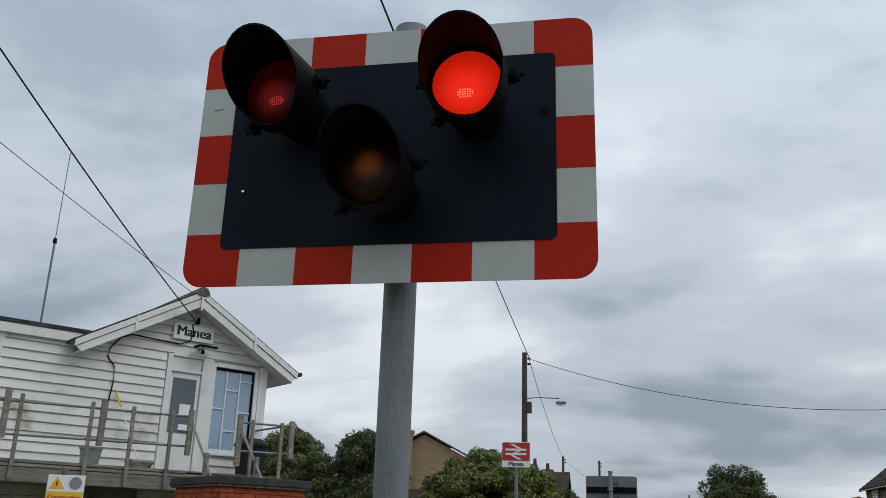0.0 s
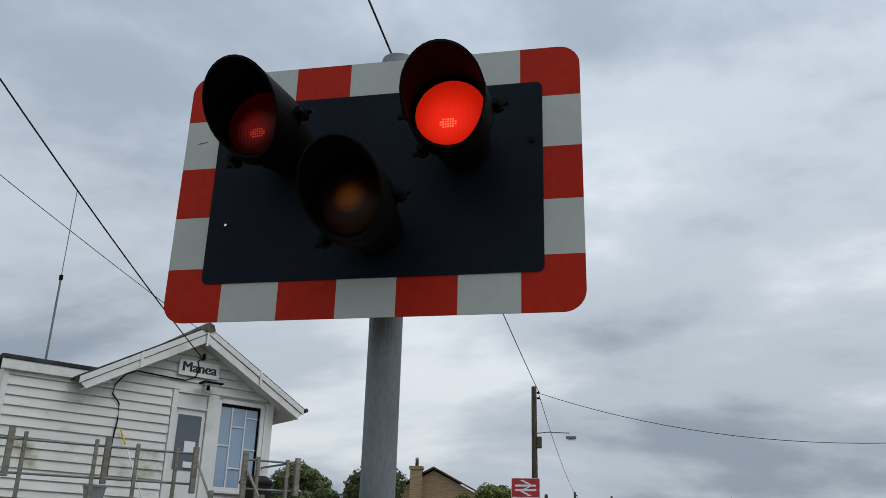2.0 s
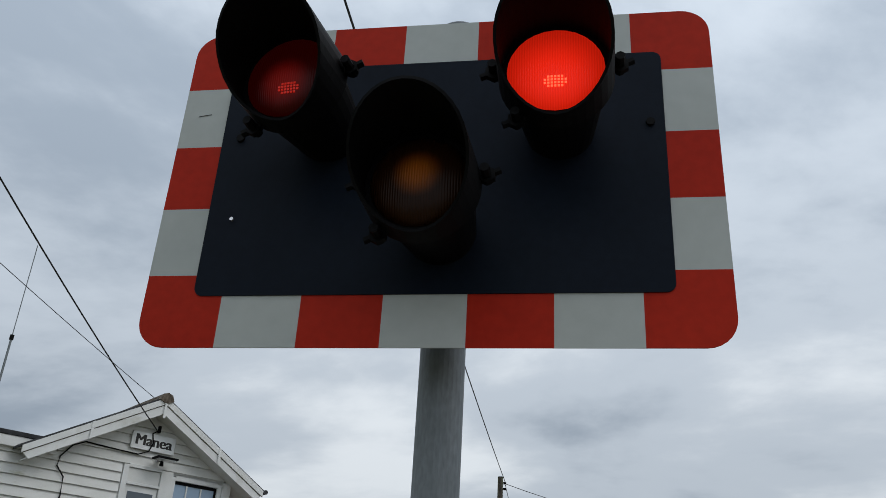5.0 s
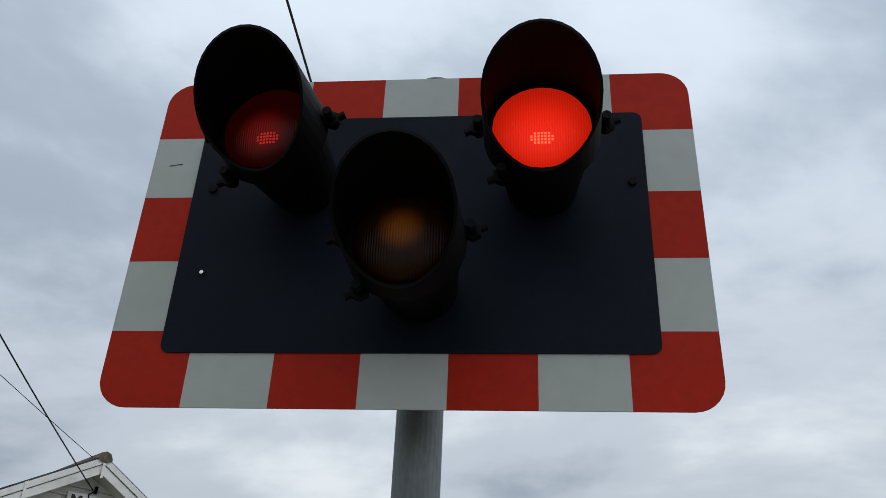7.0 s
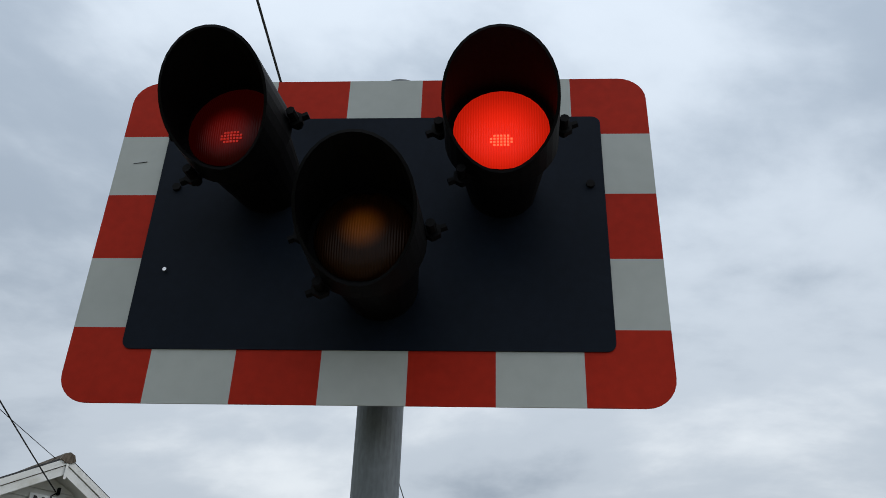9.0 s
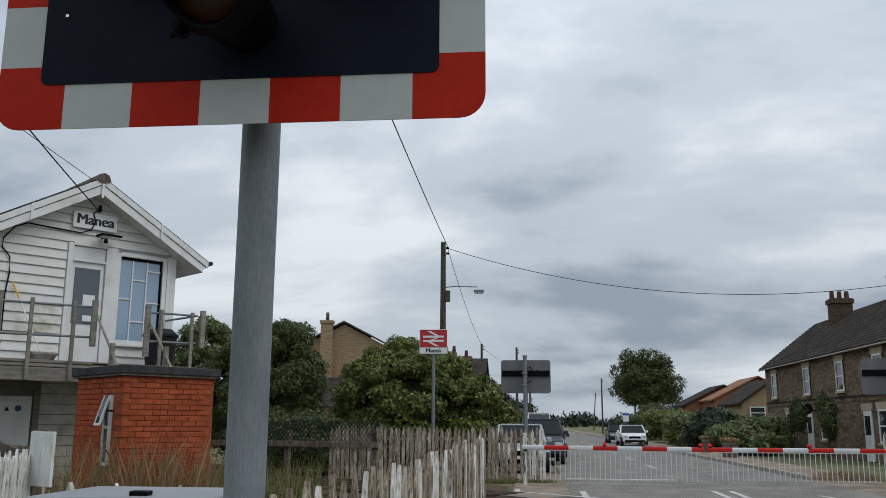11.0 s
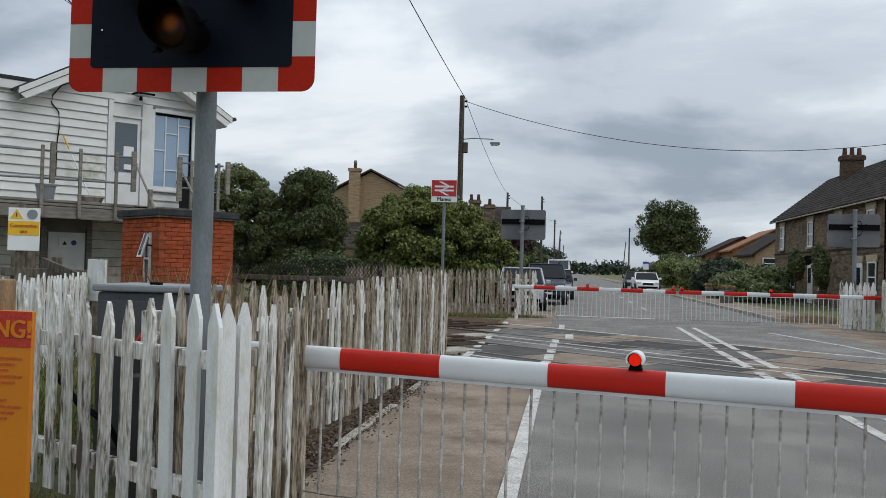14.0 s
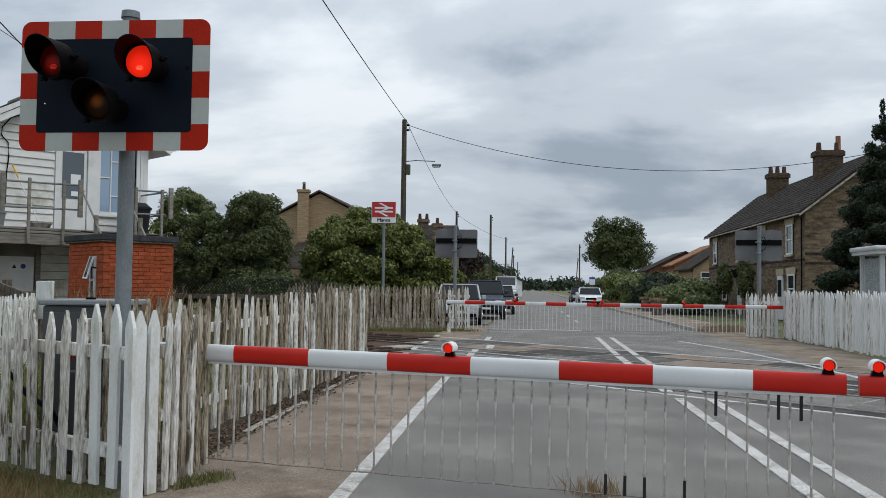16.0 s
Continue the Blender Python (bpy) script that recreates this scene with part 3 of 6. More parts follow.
# ---- picket fences ----
def picket_mesh(name, w, t, h, ragged, mat):
    pts = [(-w / 2, 0), (w / 2, 0), (w / 2, h - w * 1.3), (w * 0.05 * (1 + ragged), h - 0.01 * ragged), (-w * 0.05, h), (-w / 2, h - w * (1.3 + 0.5 * ragged))]
    bm = prism(pts, -t / 2, t / 2)
    me = bpy.data.meshes.new(name)
    bm.to_mesh(me)
    bm.free()
    me.materials.append(mat)
    return me


def fence(label, p, q, h, gap, w, mats, group, rail_mat, lean=1.5, z0=0.02, rails=(0.28, 0.95), side=-1, posts=True, seed=1, vary=0.03, grow=0.0, last=None):
    """Upright pickets nailed on two rails between p and q; side -1 puts them on the right of the way from p to q."""
    rnd = random.Random(seed)
    p, q = Vector((*p, 0)), Vector((*q, 0))
    d = q - p
    ob = thing("picket_fence", label, "fence", Matrix.Translation(p) @ Matrix.Rotation(math.atan2(d.y, d.x), 4, "Z"), group)
    length = d.length
    for z in rails:
        part("fence_rail", box(-0.03, length + 0.03, -0.03, 0.03, z * h / 1.22 - 0.045, z * h / 1.22 + 0.045, 0.006), rail_mat, ob)
    if posts:
        n = max(1, int(length / 2.3))
        for i in range(n + 1):
            x = 0.1 + (length - 0.2) * i / n
            part("fence_post", box(x - 0.05, x + 0.05, 0.034, 0.13, -0.1, h * 0.9, 0.008), rail_mat, ob)
    meshes = [picket_mesh("picket", w * s, 0.022, h * k, r, m) for m in mats for s, k, r in ((1, 1, 0), (0.94, 0.985, 0.5), (1.05, 0.97, 1.0))]
    n = int(length / gap)
    for i in range(n + 1):
        o = new("picket", rnd.choice(meshes) if last is None or i < n - 1 else last)
        o.parent = ob
        o.matrix_basis = pose(gap * i + rnd.uniform(-0.008, 0.008), side * 0.043, z0 + rnd.uniform(-vary, vary), rnd.uniform(-0.4, 0.4) * lean, rnd.uniform(-1, 1) * lean, rnd.uniform(-2, 2)) @ Matrix.Diagonal((1, 1, 1 + grow * i / n, 1))
    return ob


fence("whitewashed picket fence with flaking paint round the signal", (-3.56, 2.025), (0.375, -0.335), 1.19, 0.2, 0.094, (WHITEWASH, WHITEWASH, WHITEWASH, BAREWOOD), "crossing fences", WHITEWASH, seed=3, lean=1.6, vary=0.03, last=picket_mesh("picket", 0.094, 0.024, 1.205, 0, FRESHWHITE))
corner = thing("fence_post", "newly painted white corner post with pointed boards", "fence post", pose(0, 0, 0), "crossing fences")
for x, y, w, turn in ((0.355, -0.40, 0.088, -31), (0.405, -0.37, 0.08, 42), (0.425, -0.2, 0.085, 70)):
    o = new("board", picket_mesh("board", w, 0.024, 1.215, 0, FRESHWHITE))
    o.parent = corner
    o.matrix_basis = pose(x, y, 0.0, 0, 0, turn)
part("post", box(0.32, 0.40, -0.34, -0.26, -0.1, 1.08, 0.01), FRESHWHITE, corner)
fence("short weathered picket fence beside the barrier", (0.445, -0.11), (0.475, 0.54), 1.2, 0.13, 0.072, (BAREWOOD, WHITEWASH), "crossing fences", BAREWOOD, seed=5, posts=False, lean=1.0)
fence("long weathered picket fence along the footway", (-0.19, 0.12), (0.17, 9.1), 1.26, 0.2, 0.1, (BAREWOOD, BAREWOOD, WHITEWASH), "crossing fences", WHITEWASH, seed=7, lean=1.6, vary=0.03, grow=0.06)
fence("weathered picket fence beyond the railway", (-4.6, 21.6), (0.45, 21.9), 1.42, 0.115, 0.09, (BAREWOOD,), "crossing fences", BAREWOOD, seed=9)
fence("flaking picket fence panel at the far barrier", (0.52, 21.9), (1.12, 22.0), 1.40, 0.1, 0.07, (WHITEWASH, BAREWOOD), "crossing fences", FRESHWHITE, seed=10, posts=False)
fence("white picket fence beside the far barrier post", (9.45, 20.9), (10.35, 20.9), 1.32, 0.12, 0.085, (FRESHWHITE, WHITEWASH), "crossing fences", FRESHWHITE, seed=11)
fence("tall white paling fence along the footway", (10.45, 20.5), (10.55, 4.0), 1.38, 0.125, 0.105, (FRESHWHITE, FRESHWHITE, WHITEWASH), "crossing fences", FRESHWHITE, seed=12)
fence("flaking white picket fence before the signal box", (-4.0, 4.2), (-5.1, 8.2), 1.18, 0.13, 0.075, (WHITEWASH, FRESHWHITE), "crossing fences", WHITEWASH, seed=13)
fence("old picket fence remains behind the cabinet", (-1.5, 2.2), (-0.5, 1.75), 1.18, 0.15, 0.075, (WHITEWASH, BAREWOOD), "crossing fences", WHITEWASH, seed=14, posts=False)

gate_rails = thing("timber_barrier", "grey broken timber rails on posts", "fence", pose(-6.8, 8.65, 0, 0, 0, -28), "crossing fences")
for x in (0.0, 1.2, 2.2):
    part("post", box(x - 0.06, x + 0.06, -0.06, 0.06, -0.1, 1.42, 0.01), OLDWOOD, gate_rails)
part("rail", box(-0.3, 2.3, -0.1, -0.062, 1.1, 1.24, 0.01), OLDWOOD, gate_rails)
slant = part("rail", box(-0.6, 0.6, -0.145, -0.104, -0.07, 0.07, 0.01), OLDWOOD, gate_rails)
slant.matrix_basis = pose(1.6, 0, 1.22, 0, 12, 0)
part("board", box(2.22, 2.66, -0.12, -0.08, 0.8, 1.4, 0.008), FRESHWHITE, gate_rails, "white painted end board")

wire_fence = thing("chain_link_fence", "sagging dark chain-link fence between timber posts", "fence", pose(-9.0, 19.0, 0, 0, 0, -14), "crossing fences")
bm = bmesh.new()
for i in range(66):
    x = i * 0.1
    tube([(x, 0, 0.9), (min(6.6, x + 0.5), 0.004, 1.55)], 0.008, 3, bm)
    tube([(x, 0.01, 1.55), (min(6.6, x + 0.5), 0.014, 0.9)], 0.008, 3, bm)
part("mesh", bm, WIRE, wire_fence)
for x in (0, 2.1, 4.3, 6.5):
    part("post", box(x - 0.06, x + 0.06, 0.02, 0.14, -0.1, 1.3, 0.01), OLDWOOD, wire_fence)
part("rail", box(-0.1, 6.6, -0.06, -0.02, 0.97, 1.1, 0.01), OLDWOOD, wire_fence)

# ---- the crossing signal ----
def crossing_signal(at, zb, label, group):
    """Wig-wag road signal: chequered board on a pole; local z 0 at the ground, the board's lower edge at zb, front towards -y."""
    ob = thing("crossing_signal", label, "crossing signal", at, group)
    W, H, IN, INZ = 0.69, 0.924, 0.565, 0.130
    part("back_plate", prism(rounded(-W + 0.003, W - 0.003, zb + 0.003, zb + H - 0.003, 0.07), 0.0, 0.004), BACKGREY, ob, "plain aluminium back of the board")
    cw, ch = 2 * W / 7, H / 5
    chequers = []
    for i in range(7):
        for row in (0, 4):
            x0, x1 = -W + cw * i, -W + cw * (i + 1)
            z0, z1 = (zb, zb + INZ) if row == 0 else (zb + H - INZ, zb + H)
            c = {(0, 0): "a", (6, 0): "b", (6, 4): "c", (0, 4): "d"}.get((i, row), "")
            if c:
                continue
            part("chequer", box(x0, x1, -0.004, -0.0005, z0, z1), SIGNRED if i % 2 == 0 else SIGNWHITE, ob)
    for sx in (-1, 1):
        for row in (1, 2, 3):
            z0, z1 = zb + ch * row, zb + ch * (row + 1)
            x0, x1 = sorted((sx * IN, sx * W))
            part("chequer", box(x0, x1, -0.004, -0.0005, z0, z1), SIGNRED if row % 2 == 0 else SIGNWHITE, ob)
        for row, c in ((0, "ab"), (4, "dc")):
            x0, x1 = (-W, -W + cw) if sx < 0 else (W - cw, W)
            z0, z1 = (zb, zb + ch) if row == 0 else (zb + H - ch, zb + H)
            part("chequer", prism(rounded(x0, x1, z0, z1, 0.07, c[0 if sx < 0 else 1]), -0.004, -0.0005), SIGNRED, ob)
    part("face_panel", prism(rounded(-IN, IN, zb + INZ, zb + H - INZ, 0.022), -0.007, -0.0042), SIGNDARK, ob, "dark blue-black painted panel")
    for x, z in ((-0.515, 0.575), (0.53, 0.58), (-0.5, 0.335)):
        part("screw", rod((x, -0.006, zb + z), (x, -0.014, zb + z), 0.011 if z > 0.4 else 0.005, seg=8), BLACK if z > 0.4 else CHROME, ob)
    mark = part("scratch", box(-0.018, 0.018, -0.0052, -0.0042, -0.0008, 0.0008), INK, ob, "dark scratch in the white sheet")
    mark.matrix_basis = pose(-0.628, 0, zb + 0.655, 0, -8, 0)
    part("pole", rod((0.018, 0.19, -0.1), (0.018, 0.19, zb + 1.0), 0.056, seg=28), GALV, ob, "grey galvanised pole with scuffs", smooth=False)
    part("pole_cap", rod((0.018, 0.19, zb + 0.995), (0.018, 0.19, zb + 1.045), 0.067, 0.063, 24), GALV, ob)
    part("bracket", box(-0.66, 0.66, 0.006, 0.05, zb + 0.47, zb + 0.63, 0.004), BLACK, ob, "dark mounting channel")
    for z in (0.22, 0.55):
        part("clamp", box(-0.05, 0.11, 0.052, 0.26, zb + z - 0.022, zb + z + 0.022, 0.006), GALV, ob)
    part("cable_loop", tube([(0.05, 0.08, zb + 0.66), (-0.14, 0.09, zb + 0.72), (-0.24, 0.09, zb + 0.52), (-0.16, 0.08, zb + 0.34), (0.03, 0.06, zb + 0.26)], 0.012), BLACK, ob)
    for lx, lz, turn, lens_mat, lens_label in ((0.312, 0.565, -1, LENS_ON, "lit red signal lens"), (-0.272, 0.58, -9, LENS_OFF, "dim red signal lens, faintly glowing"), (0.03, 0.287, -3, LENS_AMBER, "unlit amber signal lens")):
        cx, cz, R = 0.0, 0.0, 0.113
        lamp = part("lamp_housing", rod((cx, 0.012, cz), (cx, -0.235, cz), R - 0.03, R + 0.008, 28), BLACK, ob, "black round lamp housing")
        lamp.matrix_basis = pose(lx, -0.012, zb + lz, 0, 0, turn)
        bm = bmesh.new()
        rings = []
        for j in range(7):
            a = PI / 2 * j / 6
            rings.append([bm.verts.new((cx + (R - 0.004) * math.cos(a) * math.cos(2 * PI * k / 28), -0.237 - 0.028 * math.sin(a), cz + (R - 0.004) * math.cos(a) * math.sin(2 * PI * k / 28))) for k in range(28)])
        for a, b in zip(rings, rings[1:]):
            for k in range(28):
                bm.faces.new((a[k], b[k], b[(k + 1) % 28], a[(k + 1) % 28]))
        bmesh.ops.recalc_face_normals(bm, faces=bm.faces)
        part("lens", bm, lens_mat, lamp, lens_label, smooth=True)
        if lens_mat is not LENS_AMBER:
            bm = bmesh.new()
            for i in range(7):
                for j in range(4):
                    if abs(i - 3) + abs(j - 1.5) < 4:
                        x, z = cx - (0.0225 if lens_mat is LENS_ON else 0.008) + 0.0075 * i, cz - 0.06 + 0.0075 * j
                        y = -0.237 - 0.028 * math.sqrt(max(0.0, 1 - (x * x + z * z) / (R - 0.004) ** 2))
                        box(x - 0.0024, x + 0.0024, y - 0.0012, y + 0.004, z - 0.0024, z + 0.0024, bm=bm)
            on = lens_mat is LENS_ON
            part("lens_core", bm, LENS_CORE if on else DIM_CORE, lamp, "bright grid of the lit lamp" if on else "fading grid of the lamp")["kind"] = "stuff"
        bm = bmesh.new()
        seg, out = 36, []
        for k in range(seg + 1):
            an = radians(-90) + 2 * PI * k / seg
            reach = 0.014 + 0.185 * ((1 + math.sin(an)) / 2) ** 0.85
            ring = []
            for rr, yy in ((R + 0.017, -0.20), (R + 0.015, -0.235 - reach), (R + 0.008, -0.235 - reach), (R + 0.010, -0.20)):
                flare = 1 + 0.02 * max(0.0, math.sin(an))
                ring.append(bm.verts.new((cx + rr * flare * math.cos(an), yy, cz + rr * flare * math.sin(an))))
            out.append(ring)
        for a, b in zip(out, out[1:]):
            for k in range(4):
                bm.faces.new((a[k], b[k], b[(k + 1) % 4], a[(k + 1) % 4]))
        bmesh.ops.recalc_face_normals(bm, faces=bm.faces)
        part("visor", bm, BLACK, lamp, "long black hood over the lens", smooth=False)
        for an in (8, 172, 232):
            x, z = cx + (R + 0.03) * math.cos(radians(an)), cz + (R + 0.03) * math.sin(radians(an))
            bm = rod((x, -0.19, z), (x, -0.25, z), 0.011, seg=8)
            rod((x, -0.205, z), (x, -0.22, z), 0.021, seg=6, bm=bm)
            rod((x - 0.03, -0.212, z - 0.012), (x + 0.03, -0.212, z + 0.012), 0.009, seg=6, bm=bm)
            part("wing_bolt", bm, BLACK, lamp)
    return ob


signal = crossing_signal(pose(0, 0, 0), 2.318, "red and white chequered level crossing signal with three hooded lamps", "crossing signals")
tagged(copy_thing(signal, pose(0.65, 22.7, 0.02, 0, 0, 180)), "back of a grey crossing signal on its pole beyond the railway")
tagged(copy_thing(signal, pose(9.95, 21.5, -0.03, 0, 0, 176)), "back of a grey crossing signal beside the far fence")


# ---- barriers ----
def boom(label, p, q, z, droop, r, bands, lamps, first, skirt, at_group="barriers", gap=0.124, rodr=0.0082, bottom=0.1, black=(), rod_mat=ROD, feet=(), hood=PLAINWHITE):
    """A striped boom from p to q with hanging rods; first: length of the first white band."""
    p, q = Vector((*p, z)), Vector((*q, z - droop))
    d = q - p
    ob = thing("barrier_boom", label, "barrier", Matrix.Translation(p) @ d.to_track_quat("X", "Z").to_matrix().to_4x4(), at_group)
    L = d.length
    ribs = [(r * 0.55 * math.copysign(abs(math.cos(a)) ** 0.7, math.cos(a)), r * math.copysign(abs(math.sin(a)) ** 0.8, math.sin(a))) for a in [2 * PI * k / 64 for k in range(64)]]
    ends = [0.0]
    if first > 0:
        ends.append(first)
    while ends[-1] < L - 1e-6:
        ends.append(min(L, ends[-1] + bands))
    start = 0 if first > 0 else 1
    for i, (a, b) in enumerate(zip(ends, ends[1:])):
        red = (i + start) % 2 == 1
        part("band", prism([(u, v) for u, v in ribs], a, b, "x"), BOOMRED if red else BOOMWHITE, ob, "red band" if red else "white band", smooth=False)
    for x in lamps:
        zc = r + 0.052
        lamp = part("boom_lamp", rod((x, 0.03, zc), (x, -0.045, zc), 0.035, seg=18), BLACK, ob, "white-hooded red boom lamp")
        part("lamp_foot", prism([(x - 0.036, r - 0.004), (x + 0.036, r - 0.004), (x + 0.024, r + 0.03), (x - 0.024, r + 0.03)], -0.025, 0.02), BLACK, lamp)
        part("lamp_lens", rod((x, -0.046, zc), (x, -0.058, zc), 0.032, 0.027, 18), LENS_ON, lamp, "lit red lens")
        part("lamp_lens", rod((x, 0.031, zc), (x, 0.043, zc), 0.032, 0.027, 18), LENS_OFF, lamp)
        arc = [radians(-25 + 230 * k / 14) for k in range(15)]
        ring = [(x + 0.044 * math.cos(a), zc + 0.044 * math.sin(a)) for a in arc] + [(x + 0.037 * math.cos(a), zc + 0.037 * math.sin(a)) for a in reversed(arc)]
        part("lamp_hood", prism(ring, -0.075, 0.035), hood, lamp)
    if skirt:
        low = bottom - z
        one = part("skirt_rod", rod((0, 0, low), (0, 0, -r + 0.005), rodr, seg=6), rod_mat, ob)
        one.matrix_basis = Matrix.Translation((skirt[0], 0, 0))
        x = skirt[0] + gap
        while x < skirt[1]:
            o = again("skirt_rod", one, Matrix.Translation((x, 0, 0)), ob)
            x += gap
        part("skirt_rail", box(skirt[0], min(x, skirt[1]), -0.012, 0.012, -r - 0.016, -r + 0.004), BOOMWHITE, ob)
        part("skirt_chain", tube([(skirt[0], 0, low)] + [(skirt[0] + (skirt[1] - skirt[0]) * k / 30, 0, low + 0.003 * math.sin(k * 2.1)) for k in range(1, 31)], 0.004, 4), STEEL, ob)
        for x in black:
            part("rubber_sleeve", rod((x, 0, -r - 0.01), (x, 0, -r - 0.17), 0.011, seg=6), RUBBER, ob)
        for k in feet:
            x = skirt[0] + gap * k
            part("rubber_foot", rod((x, 0, low), (x, 0, low + 0.13), 0.011, seg=6), RUBBER, ob)
    return ob


boom("red and white striped barrier boom with hanging rods, lowered", (-0.10, 0.68), (4.83, -0.325), 0.885, 0.055, 0.064, 0.605, (2.53, 4.93), 0.868, (0.5, 4.98), black=(4.28, 4.65, 4.78), feet=(25, 26, 27, 29))
boom("second red and white striped barrier boom, lowered", (4.90, -0.34), (10.2, -1.35), 0.83, -0.06, 0.064, 0.605, (0.1,), 0.0, (0.15, 4.6))
boom("far red and white barrier boom closing one lane, lowered", (0.55, 20.5), (5.02, 20.55), 0.93, 0.03, 0.055, 0.605, (2.05, 4.4), 0.55, (0.2, 4.4), rodr=0.009, bottom=0.14, rod_mat=BOOMWHITE, hood=BOOMRED)
boom("far red and white barrier boom beside its machine, lowered", (5.1, 20.55), (10.6, 20.6), 0.90, 0.0, 0.055, 0.605, (0.08, 2.45), 0.0, (0.1, 4.6), rodr=0.009, bottom=0.14, rod_mat=BOOMWHITE, hood=BOOMRED)


rest = thing("boom_rest", "white painted post that carries the far boom", "post", pose(0.62, 20.62, 0), "barriers")
part("post", box(-0.045, 0.045, -0.045, 0.045, -0.1, 1.28, 0.01), WHITEWASH, rest)
part("fork", box(-0.05, 0.05, -0.16, -0.062, 0.84, 0.872, 0.006), BLACK, rest)


def barrier_machine(at, label):
    ob = thing("barrier_machine", label, "barrier machine", at, "barriers")
    part("cabinet", box(-0.25, 0.25, -0.3, 0.3, 0.0, 1.15, 0.02), CABGREY, ob)
    part("lid", box(-0.28, 0.28, -0.33, 0.33, 1.152, 1.2, 0.015), CABTOP, ob)
    part("door", box(-0.2, 0.2, -0.312, -0.302, 0.15, 1.05, 0.004), CABTOP, ob)
    part("pivot", rod((-0.36, 0, 0.9), (0.36, 0, 0.9), 0.09, seg=16), BLACK, ob)
    return ob


barrier_machine(pose(10.85, 20.75, 0), "grey steel barrier machine beside the far fence")
barrier_machine(pose(10.5, -1.4, 0), "grey steel barrier machine beside the footway")
pivot = thing("barrier_pivot", "low black barrier pivot behind the fence", "barrier machine", pose(-0.42, 0.68, 0, 0, 0, -11), "barriers")
part("pedestal", box(-0.16, 0.16, -0.18, 0.18, -0.1, 0.72, 0.015), CABGREY, pivot)
part("clamp", box(-0.1, 0.22, -0.1, 0.1, 0.721, 0.81, 0.01), BLACK, pivot)

# ---- equipment cabinet behind the fence ----
cab = thing("equipment_cabinet", "dark grey steel equipment cabinet with a pale lid", "cabinet", pose(-0.68, 1.15, 0))
part("body", box(-0.31, 0.31, -0.26, 0.25, 0.12, 1.205, 0.02), CABGREY, cab)
part("plinth", box(-0.29, 0.29, -0.24, 0.23, -0.05, 0.118), KERB, cab)
part("lid", box(-0.335, 0.335, -0.285, 0.27, 1.207, 1.255, 0.014), CABTOP, cab, "pale grey overhanging lid")
part("hasp", box(0.02, 0.09, -0.2, -0.15, 1.255, 1.272, 0.004), BLACK, cab)
part("door", box(-0.28, 0.28, -0.272, -0.262, 0.2, 1.15, 0.004), CABGREY, cab)
part("handle", box(0.2, 0.235, -0.29, -0.273, 0.6, 0.76, 0.005), BLACK, cab)
part("label_plate", box(0.311, 0.316, 0.02, 0.17, 0.96, 1.08), PLAINWHITE, cab, "white label plate")
strap = thing("hose", "red plastic hose hanging on the cabinet", "hose")
part("hose_run", tube([(-0.72, 0.80, 0.74), (-0.66, 0.80, 0.88), (-0.59, 0.80, 0.98), (-0.5, 0.80, 1.03)], 0.022), BOOMRED, strap)
part("hose_clip", box(-0.54, -0.46, 0.77, 0.88, 1.0, 1.06, 0.006), BLACK, strap)
hose = thing("cable", "slack black cable beside the cabinet", "cable")
part("cable_run", tube([(-1.25, 0.8, 0.95), (-1.2, 0.76, 0.7), (-1.0, 0.74, 0.5), (-0.8, 0.72, 0.4), (-0.66, 0.7, 0.2), (-0.62, 0.7, -0.03)], 0.02), BLACK, hose)


# ---- signal box ----
BOX = Matrix.Translation((-8.07, 14.8, 0)) @ Matrix.Rotation(radians(50), 4, "Z")
sb = thing("signal_box", "white weatherboarded two-storey signal box with a gabled roof", "signal box", BOX)
XL, XR, DEEP = -3.92, 1.72, 4.2
APEX, EAVE, HALF, CX = 6.46, 5.02, 2.48, -0.18
ZD = 2.62
slope = (APEX - EAVE) / HALF


def under_roof(x):
    return APEX - 0.36 - slope * abs(x - CX)


# solid cores behind the boarding, with real openings for door and window
part("wall", prism([(XL, ZD), (-0.6, ZD), (-0.6, 5.07), (-1.95, 5.07), (XL, 5.07)], 0.03, 0.15), WHITETRIM, sb)
part("wall", prism([(-0.6, 5.07), (XR, 5.07), (XR, under_roof(XR)), (CX, APEX - 0.36), (-2.1, 5.071)], 0.03, 0.15), WHITETRIM, sb)
part("wall", box(0.42, XR, 0.03, 0.15, ZD, 3.1), WHITETRIM, sb)
part("wall", box(1.52, XR, 0.03, 0.15, 3.101, 5.069), WHITETRIM, sb)
part("wall", box(XR - 0.12, XR, 0.151, DEEP, ZD, 5.2), WHITETRIM, sb)
part("wall", box(XL, XL + 0.12, 0.151, DEEP, ZD, 5.05), WHITETRIM, sb)
part("wall", box(XL + 0.121, XR - 0.121, DEEP - 0.12, DEEP, ZD, 5.2), WHITETRIM, sb)
part("floor_slab", box(XL + 0.121, XR - 0.121, 0.151, DEEP - 0.121, ZD, ZD + 0.06), DECKWOOD, sb)
z, pitch = ZD + 0.02, 0.188
